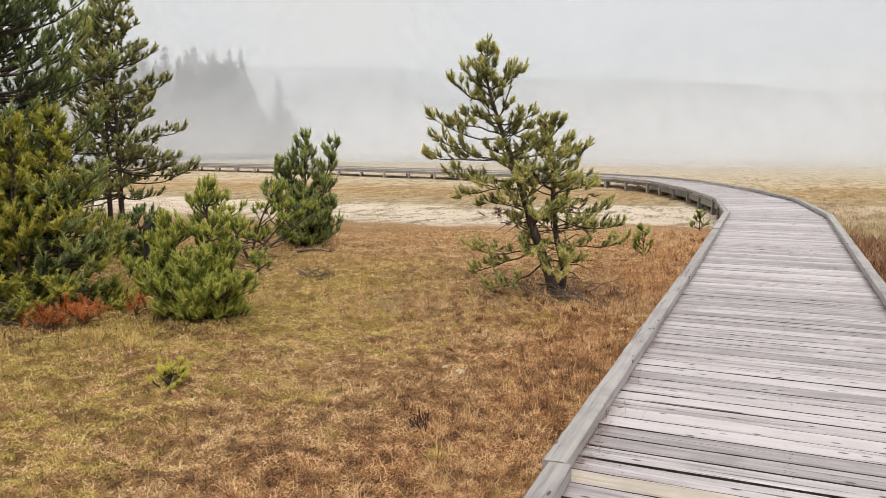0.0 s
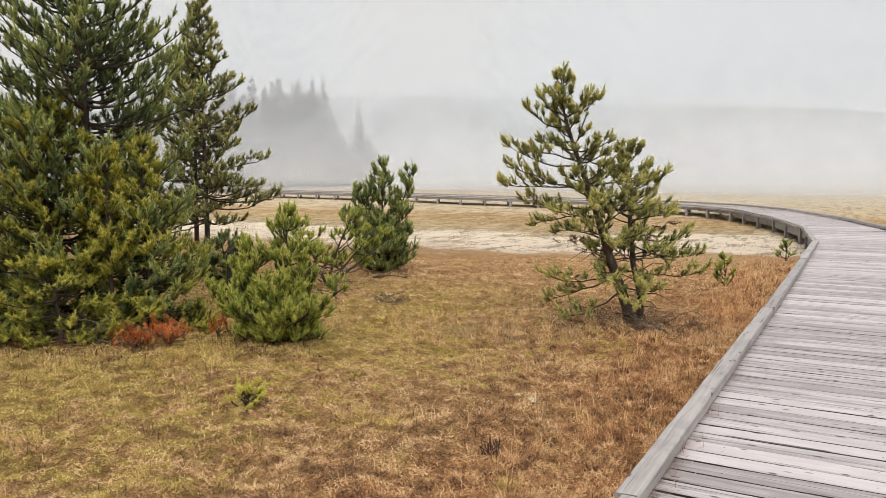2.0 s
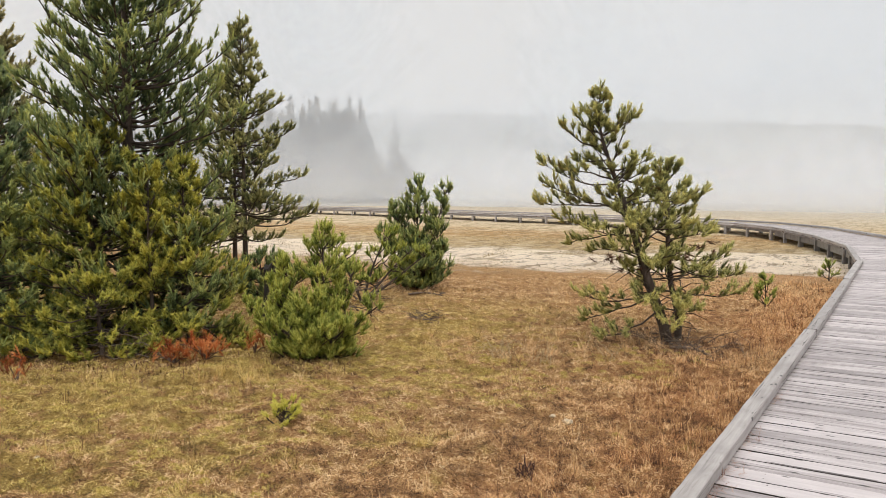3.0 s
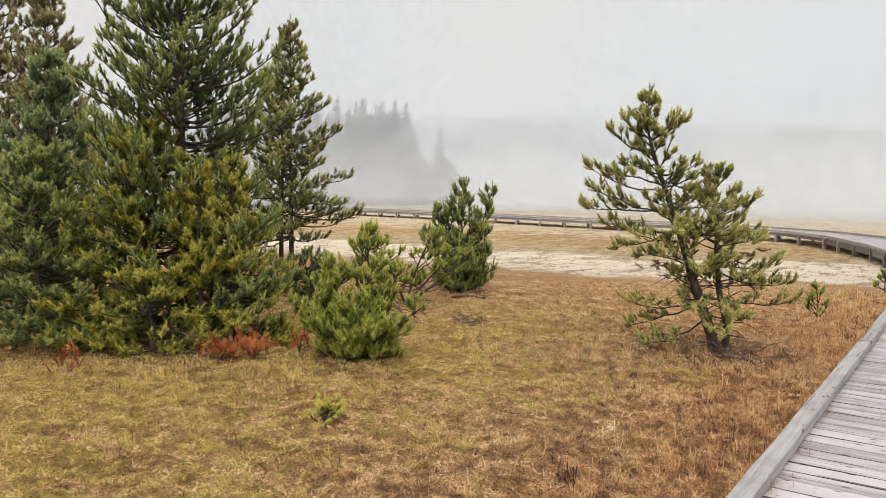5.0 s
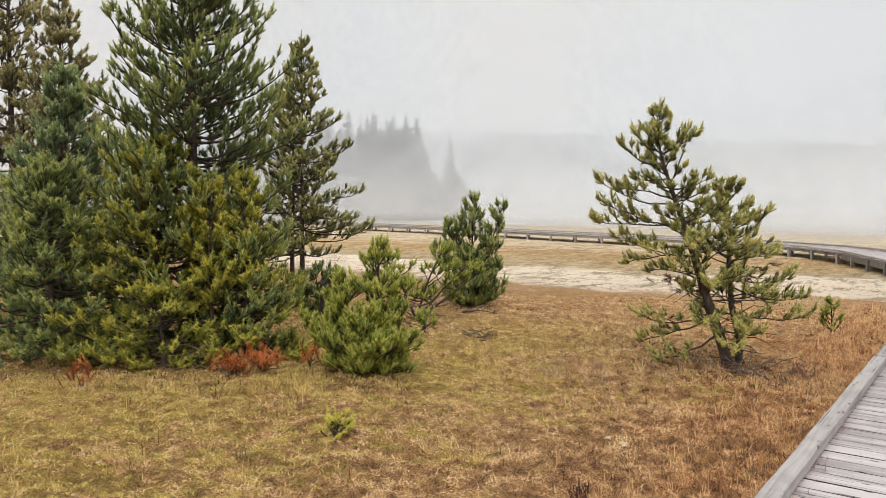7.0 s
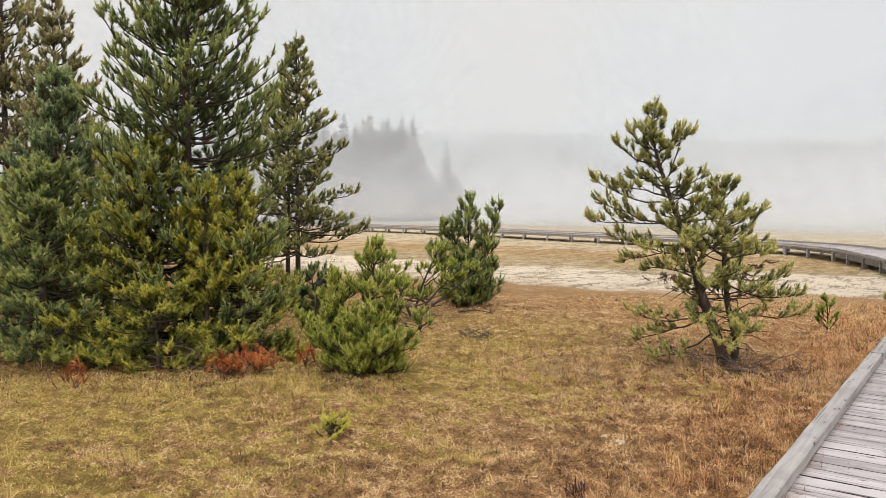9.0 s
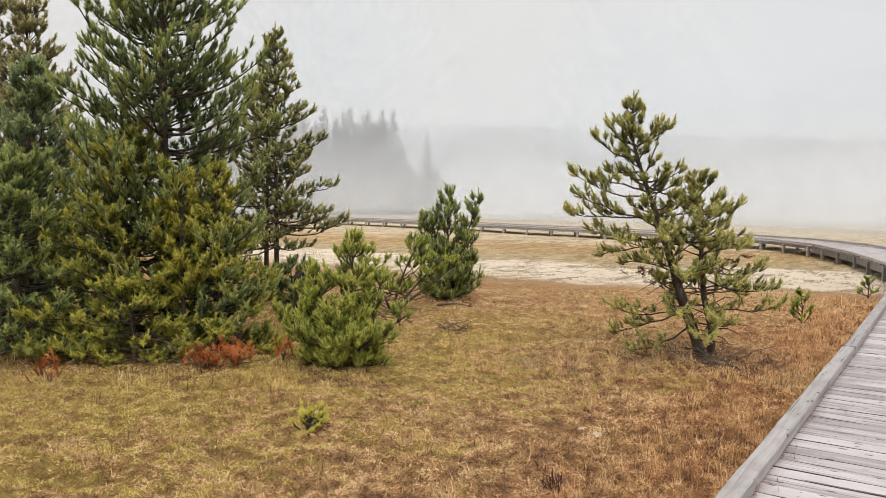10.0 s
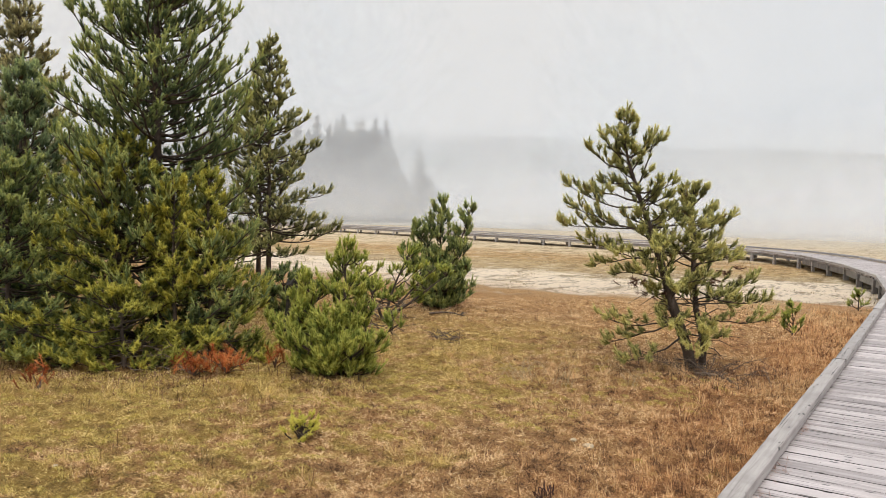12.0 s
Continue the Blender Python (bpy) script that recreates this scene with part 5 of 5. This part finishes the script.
tagged(tufts, "taller bent tufts of bleached dry grass", "grass", kind="stuff")

# grass on the open side of the boardwalk
rng3 = np.random.default_rng(79)
n = 20000
X = 2.06 + 9.0 * rng3.random(n) ** 1.4
Y = 4 + 20 * rng3.random(n)
dist = np.hypot(X - 0.84, Y + 1.83)
V, F, tn = blades(X, Y, (0.10 + 0.14 * rng3.random(n)) * np.clip(1.5 - (X + Y - 8) / 16, 0.35, 1.2), 0.001 + 0.00045 * dist, rng3, 0.5)
east = part("sedge", np_mesh("sedge", V, F, tn), GRASS)
tagged(east, "rust-brown sedge and dry grass beside the boardwalk", "grass", kind="stuff")

# sparse grass on the flats
rng4 = np.random.default_rng(80)
n = 900
cx, cy = -22 + 22 * rng4.random(n), 12.5 + 17 * rng4.random(n)
cl = smooth_field(cx * 0.6, cy * 2.0, 1.3, 14) + 0.5 * smooth_field(cx, cy, 4.0, 15)
ok = (cl > 0.0) & (cy + 2.2 * np.maximum(cx, -4.0) < 20)
cx, cy = cx[ok], cy[ok]
k = 55
X = np.repeat(cx, k) + rng4.normal(0, 0.22, len(cx) * k)
Y = np.repeat(cy, k) + rng4.normal(0, 0.14, len(cx) * k)
V, F, tn = blades(X, Y, 0.03 + 0.05 * rng4.random(len(X)), 0.004 + 0.006 * rng4.random(len(X)), rng4, 1.0)
flat_grass = part("flats_grass", np_mesh("flats_grass", V, F, tn), GRASS_FLAT)
tagged(flat_grass, "scattered bleached grass on the pale mineral flats", "grass", kind="stuff")

# ---------------------------------------------------------------- dead twigs, rust-coloured needles, stones
def twig_heap(name, x, y, reach, count, seed, label, high=0.12, thick=0.006, z=None, category="dead twigs"):
    """A loose tangle of bare twigs with side twigs."""
    g = np.random.default_rng(seed)
    lines = []
    for i in range(count):
        az = g.random() * 6.283
        q = np.array([g.normal(0, reach * 0.3), g.normal(0, reach * 0.3), g.random() * high * 0.5])
        ln = reach * g.uniform(0.4, 1.1)
        d = np.array([math.cos(az), math.sin(az), g.uniform(-0.1, 0.45)])
        bow = np.array([g.normal(0, 0.12), g.normal(0, 0.12), g.uniform(-0.05, 0.2)]) * ln
        pts = np.array([q, q + d * ln * 0.35 + bow * 0.7, q + d * ln * 0.7 + bow, q + d * ln])
        pts[:, 2] = np.maximum(pts[:, 2], 0.005)
        r0 = thick * g.uniform(0.5, 1.2)
        lines.append((pts, np.array([r0, r0 * 0.8, r0 * 0.6, r0 * 0.3])))
        for j in range(3):
            b = pts[1 + j % 3]
            e1 = b + (d + g.normal(0, 0.6, 3)) * ln * 0.25
            e1[2] = max(e1[2], 0.01)
            lines.append((np.array([b, (b + e1) / 2 + [0, 0, 0.01], e1]), np.array([r0 * 0.5, r0 * 0.4, r0 * 0.2])))
    V, F = tubes(lines, 5)
    ob = part(name, np_mesh(name, V, F, smooth=True), DEADWOOD)
    ob.location = (x, y, float(lay(x, y)) if z is None else z)
    return tagged(ob, label, category, kind="stuff")


twig_heap("twig_heap", -1.35, 6.75, 0.55, 22, 61, "fallen grey twigs under the young pine")
twig_heap("twig_heap", -1.05, 6.45, 0.5, 9, 62, "a few bleached sticks lying in the grass", high=0.05)
twig_heap("twig_heap", -4.7, 6.75, 0.28, 26, 63, "dark tangled clump of dead twigs in the grass", high=0.22, thick=0.007)
twig_heap("twig_heap", -5.75, 6.6, 0.6, 26, 64, "arching dead branches behind the young pine", high=0.75, thick=0.009)
twig_heap("twig_heap", -5.95, 3.35, 0.45, 18, 65, "grey dead branches at the foot of the pines", high=0.4, thick=0.007)
gw = np.random.default_rng(66)
lines = []
for i in range(9):
    q = np.array([gw.normal(0, 0.02), gw.normal(0, 0.02), 0.0])
    e1 = q + np.array([gw.normal(0, 0.05), gw.normal(0, 0.05), gw.uniform(0.06, 0.14)])
    lines.append((np.array([q, (q + e1) / 2 + [gw.normal(0, 0.01), 0, 0], e1]), np.array([0.004, 0.003, 0.004])))
    for j in range(3):
        e2 = e1 + gw.normal(0, 0.03, 3)
        lines.append((np.array([e1 - [0, 0, 0.03 * j], (e1 + e2) / 2, e2]), np.array([0.003, 0.004, 0.002])))
V, F = tubes(lines, 5)
weed = part("dead_weed", np_mesh("dead_weed", V * 0.85, F, smooth=True), WEED)
weed.location = (-1.12, 2.36, float(lay(-1.12, 2.36)))
tagged(weed, "dark withered weed standing in red grass", "dead weed")


def rust_tuft(x, y, seed, n, spread, label):
    g = np.random.default_rng(seed)
    P = np.stack([g.normal(0, spread, n), g.normal(0, spread * 0.6, n), 0.02 + 0.16 * g.random(n)], axis=1)
    D = np.stack([g.normal(0, 0.6, n), g.normal(0, 0.6, n), 0.5 + 0.6 * g.random(n)], axis=1)
    V, F, tt = brushes(P, D, 0.07 + 0.06 * g.random(n), g.random(n), g, 34, 0.05, 0.003, 1.0, 0.1)
    ob = thing("dead_bough", x, y, float(lay(x, y)), label, "dead bough", "dead boughs under the pines")
    lines = [(np.array([[0, 0, 0.0], p * 0.5 + [0, 0, 0.02], p]), np.array([0.006, 0.005, 0.003])) for p in P[::3]]
    Vt, Ft = tubes(lines, 5)
    part("stem", np_mesh("stem", Vt, Ft, smooth=True), DEADWOOD, ob)
    part("dead_needles", np_mesh("dead_needles", V, F, tt), NEEDLE_RUST, ob)


rust_tuft(-5.22, 3.45, 71, 50, 0.155, "rust-red dead pine bough lying in the grass")
rust_tuft(-5.50, 3.28, 72, 42, 0.15, "orange-brown dead pine bough at the pine's foot")
rust_tuft(-6.1, 2.0, 73, 16, 0.14, "small rust-brown dead bough under the pine")
rust_tuft(-5.05, 3.95, 74, 16, 0.12, "brown dead bough tip behind the young pine")

M = Mat("charred_wood")
CHARRED = M.plain(M.ramp(M.noise(22.0, M.stretch(1, 1, 0.35), detail=5), (0.3, (0.012, 0.011, 0.010)), (0.7, (0.055, 0.045, 0.038))), 0.9, M.bump(M.noise(26.0, M.stretch(1, 1, 0.3), detail=5), 0.9, 0.02))


def stump(x, y):
    """A short charred trunk, broken off unevenly at the top."""
    g = np.random.default_rng(91)
    n, m = 14, 7
    V = []
    for j in range(m):
        f = j / (m - 1)
        for i in range(n):
            a = 2 * math.pi * i / n
            r = (0.14 - 0.055 * min(f * 2.5, 1.0)) * (1 + 0.13 * math.sin(3 * a + 1) + g.normal(0, 0.05))
            V.append((r * math.cos(a) + 0.03 * f, r * math.sin(a), -0.04 + 0.80 * f + (0.07 * math.sin(a + 0.7) + g.normal(0, 0.03)) * (j == m - 1)))
    V.append((0.03, 0.0, 0.70))
    F = [(j * n + i, j * n + (i + 1) % n, (j + 1) * n + (i + 1) % n, (j + 1) * n + i) for j in range(m - 1) for i in range(n)]
    me = bpy.data.meshes.new("stump")
    me.from_pydata(V, [], F + [((m - 1) * n + i, (m - 1) * n + (i + 1) % n, m * n) for i in range(n)])
    ob = part("stump", me, CHARRED)
    ob.location = (x, y, float(lay(x, y)))
    return tagged(ob, "short charred tree stump behind the young pine", "stump")


stump(-6.4, 5.57)


def fallen_branch(x, y, turn, seed, label):
    """A bare bough lying on the ground, with a few broken side twigs."""
    g = np.random.default_rng(seed)
    s = np.linspace(0, 1, 9)
    main = np.stack([0.62 * (s - 0.5), 0.05 * np.sin(s * 4.0), 0.03 + 0.03 * np.sin(s * 3.1)], axis=1)
    lines = [(main, np.linspace(0.021, 0.008, 9))]
    for i in range(7):
        b = main[int(g.integers(1, 8))]
        e1 = b + np.array([g.uniform(-0.02, 0.16), g.choice((-1, 1)) * g.uniform(0.06, 0.18), g.uniform(-0.01, 0.08)])
        lines.append((np.array([b, (b + e1) / 2 + [0, 0, 0.015], e1]), np.array([0.008, 0.006, 0.003])))
    V, F = tubes(lines, 7)
    ob = part("fallen_branch", np_mesh("fallen_branch", V, F, smooth=True), DEADWOOD)
    ob.location, ob.rotation_euler = (x, y, float(lay(x, y))), (0, 0, turn)
    return tagged(ob, label, "fallen branch")


fallen_branch(-1.12, 6.5, radians(-28), 92, "grey broken branch lying under the young pine")
fallen_branch(-5.9, 8.62, radians(15), 93, "thin dead branch lying in front of the rounded pine")

# long bleached blades that arch over in the middle of the meadow
rng11 = np.random.default_rng(94)
lines = []
for cx_, cy_, count in ((-2.75, 5.15, 16), (-2.35, 5.3, 12), (-2.95, 5.45, 10), (-1.75, 5.6, 8)):
    for i in range(count):
        q = np.array([cx_ + rng11.normal(0, 0.06), cy_ + rng11.normal(0, 0.06), 0.0])
        q[2] = float(lay(q[0], q[1])) - 0.005
        az, reach, high = rng11.random() * 6.283, rng11.uniform(0.15, 0.42), rng11.uniform(0.10, 0.24)
        s = np.linspace(0, 1, 8)
        pts = q + np.stack([np.cos(az) * reach * s, np.sin(az) * reach * s, high * np.sin(s * 2.6)], axis=1)
        lines.append((pts, np.linspace(0.0028, 0.0012, 8)))
V, F = tubes(lines, 3)
tagged(part("arching_grass", np_mesh("arching_grass", V, F, np.full(len(V), 0.8)), GRASS_FLAT), "long bleached grass blades arching over the turf", "grass", kind="stuff")

M = Mat("pale_sinter_stone")
STONE = M.plain(M.ramp(M.noise(30.0, detail=5), (0.3, (0.36, 0.28, 0.18)), (0.7, (0.62, 0.50, 0.33))), 0.9, M.bump(M.noise(60.0), 0.5, 0.004))


def stone(x, y, size, seed):
    bm = bmesh.new()
    bmesh.ops.create_icosphere(bm, subdivisions=2, radius=size)
    g = random.Random(seed)
    off = Vector((g.random() * 9, g.random() * 9, 0))
    for v in bm.verts:
        v.co *= 1 + 0.35 * noise.noise(v.co / size * 0.9 + off)
        v.co.z *= 0.45
    ob = part("stone", bm, STONE)
    ob.location = (x, y, float(lay(x, y)) + size * 0.15 + 0.006)
    ob.rotation_euler = (0, 0, g.random() * 6)
    return tagged(ob, "small pale mineral stone lying in the grass", "stone", "pale stones")


for i, (x, y, sz) in enumerate(((-1.36, 3.58, 0.045), (-1.50, 3.62, 0.03), (-4.05, 0.98, 0.022))):
    stone(x, y, sz, i)

# grass round the near end of the boardwalk
rng9 = np.random.default_rng(85)
n = 14000
X = np.where(rng9.random(n) < 0.55, -0.25 - 6.5 * rng9.random(n) ** 1.3, 2.1 + 5.0 * rng9.random(n) ** 1.3)
Y = np.where(X < 0, -7.0 + 6.0 * rng9.random(n), -7.0 + 11.0 * rng9.random(n))
V, F, tn = blades(X, Y, 0.04 + 0.09 * rng9.random(n), 0.0022 + 0 * X, rng9, 0.9)
tagged(part("walkside_grass", np_mesh("walkside_grass", V, F, tn), GRASS), "dry red-brown grass along the near boardwalk", "grass", kind="stuff")

# red dead grass caught between deck and kerb
rng5 = np.random.default_rng(81)
cy = np.concatenate([c + rng5.normal(0, 0.12, 70) for c in (1.75, 2.1, 2.45, 3.1, 4.2)])
cx = 0.0 + np.abs(rng5.normal(0, 0.05, len(cy)))
V, F, tn = blades(cx, cy, 0.03 + 0.04 * rng5.random(len(cy)), 0.0018 + 0 * cx, rng5, 1.15)
V[:, 2] += np.repeat(0.008 - lay(cx, cy), 5)
M = Mat("red_dead_grass")
RED_GRASS = M.leafy(M.ramp(tone_attr(M, "tone"), (0.1, (0.24, 0.13, 0.10)), (0.9, (0.52, 0.36, 0.29))), 0.2)
tagged(part("litter_grass", np_mesh("litter_grass", V, F, tn), RED_GRASS), "wisps of reddish dead grass along the kerb", "dead grass", kind="stuff")

# tall bleached clumps at the feet of the pines and out in the meadow
rng6 = np.random.default_rng(82)
spots = [(-2.9, 5.4), (-2.3, 5.7), (-3.1, 4.9), (-2.0, 6.2), (-3.6, 5.3), (-4.4, 3.35), (-3.9, 3.6), (-4.7, 3.1), (-5.6, 2.4), (-6.2, 1.9), (-6.8, 1.6), (-7.3, 1.2), (-1.2, 6.3), (-1.9, 6.6),
         (-2.6, 6.4), (-0.6, 6.9), (-1.3, 1.3), (-0.7, 1.7), (-0.5, 0.9), (-1.0, 2.6), (-2.1, 2.6), (-3.4, 6.0), (-4.0, 5.9)]
cx = np.array([p[0] for p in spots for i in range(4)]) + rng6.normal(0, 0.16, len(spots) * 4)
cy = np.array([p[1] for p in spots for i in range(4)]) + rng6.normal(0, 0.16, len(spots) * 4)
k = 46
X = np.minimum(np.repeat(cx, k) + rng6.normal(0, 0.03, len(cx) * k), -0.18)
Y = np.repeat(cy, k) + rng6.normal(0, 0.03, len(cx) * k)
V, F, tn = blades(X, Y, 0.08 + 0.15 * rng6.random(len(X)), 0.0009 + 0.0002 * np.hypot(X - 0.84, Y + 1.83), rng6, 0.8)
tagged(part("grass_clumps", np_mesh("grass_clumps", V, F, np.clip(tn + 0.12, 0, 1)), GRASS), "tall arching clumps of straw-yellow grass", "grass", kind="stuff")

# brown needle litter under the pines
rng7 = np.random.default_rng(83)
M = Mat("needle_litter")
LITTER = M.leafy(M.ramp(tone_attr(M, "tone"), (0.05, (0.055, 0.028, 0.018)), (0.5, (0.17, 0.085, 0.05)), (0.95, (0.36, 0.22, 0.13))), 0.1, 0.8)
PX, PY = [], []
for x, y, rad, cnt in ((-1.35, 6.75, 0.85, 4600), (-4.36, 3.9, 0.5, 1400), (-5.8, 3.0, 0.9, 2600), (-7.0, 2.4, 0.8, 1600), (-6.5, 9.2, 0.6, 900)):
    PX.append(x + rng7.normal(0, rad * 0.6, cnt))
    PY.append(y + rng7.normal(0, rad * 0.45, cnt))
X, Y = np.concatenate(PX), np.concatenate(PY)
V, F, tn = blades(X, Y, 0.05 + 0.05 * rng7.random(len(X)), 0.0022 + 0.002 * rng7.random(len(X)), rng7, 1.05)
tagged(part("needle_litter", np_mesh("needle_litter", V, F, tn), LITTER), "red-brown fallen needles under the pines", "needle litter", kind="stuff")

# tufts on the open tan flat
rng8 = np.random.default_rng(84)
n = 700
cx, cy = 2.3 + 22 * rng8.random(n) ** 1.3, 9 + 24 * rng8.random(n)
k = 34
X = np.repeat(cx, k) + rng8.normal(0, 0.16, n * k)
Y = np.repeat(cy, k) + rng8.normal(0, 0.12, n * k)
ok = X > 2.15
X, Y = X[ok], Y[ok]
V, F, tn = blades(X, Y, 0.05 + 0.08 * rng8.random(len(X)), 0.003 + 0.006 * rng8.random(len(X)), rng8, 0.8)
tagged(part("tan_tufts", np_mesh("tan_tufts", V, F, tn), GRASS_FLAT), "low tan grass tufts on the open flat", "grass", kind="stuff")

# thatch on the ground round about the standpoint
rng9 = np.random.default_rng(85)
n = 45000
X, Y = rng9.uniform(-9, 9, n), rng9.uniform(-8, 12, n)
bearing = np.degrees(np.arctan2(0.84 - X, Y + 1.83))
ok = ((X < -0.2) & ((bearing < -2) | (bearing > 70) | (np.hypot(X - 0.84, Y + 1.83) < 1.8))) | (X > 2.1)
X, Y = X[ok], Y[ok]
n = len(X)
az = rng9.random(n) * 2 * np.pi
ln = rng9.uniform(0.04, 0.11, n)
d = np.stack([np.cos(az), np.sin(az), rng9.normal(0.25, 0.3, n)], axis=1)
sd = np.stack([-np.sin(az), np.cos(az), rng9.normal(0, 0.3, n)], axis=1) * 0.003
o = np.stack([X, Y, lay(X, Y) + 0.002 + 0.015 * rng9.random(n)], axis=1)
V = np.stack([o - sd, o + sd, o + d * ln[:, None]], axis=1).reshape(-1, 3)
tn = np.repeat(np.clip(np.where(rng9.random(n) < 0.42, rng9.normal(0.12, 0.1, n), rng9.normal(0.74, 0.2, n)) + 0.5 * (lattice(X * 4.3, Y * 4.3) - 0.5), 0, 1), 3)
tagged(part("outer_thatch", np_mesh("outer_thatch", V, np.arange(n * 3).reshape(-1, 3), tn), GRASS), "flattened dead straw on the open ground", "grass", kind="stuff")

# upright red-brown sedge along the kerb
rng10 = np.random.default_rng(86)
n = 15000
X, Y = -0.18 - 0.95 * rng10.random(n) ** 1.5, 0.2 + 13.5 * rng10.random(n)
cl = lattice(X * 3.0 + 4, Y * 1.6)
ok = rng10.random(n) < 0.25 + 0.9 * cl
X, Y, cl = X[ok], Y[ok], cl[ok]
V, F, tn = blades(X, Y, (0.05 + 0.07 * rng10.random(len(X))) * (0.6 + 0.7 * cl), 0.0006 + 0.00024 * np.hypot(X - 0.84, Y + 1.83), rng10, 0.5)
tagged(part("kerb_sedge", np_mesh("kerb_sedge", V, F, tn), GRASS), "upright red-brown sedge along the boardwalk", "grass", kind="stuff")
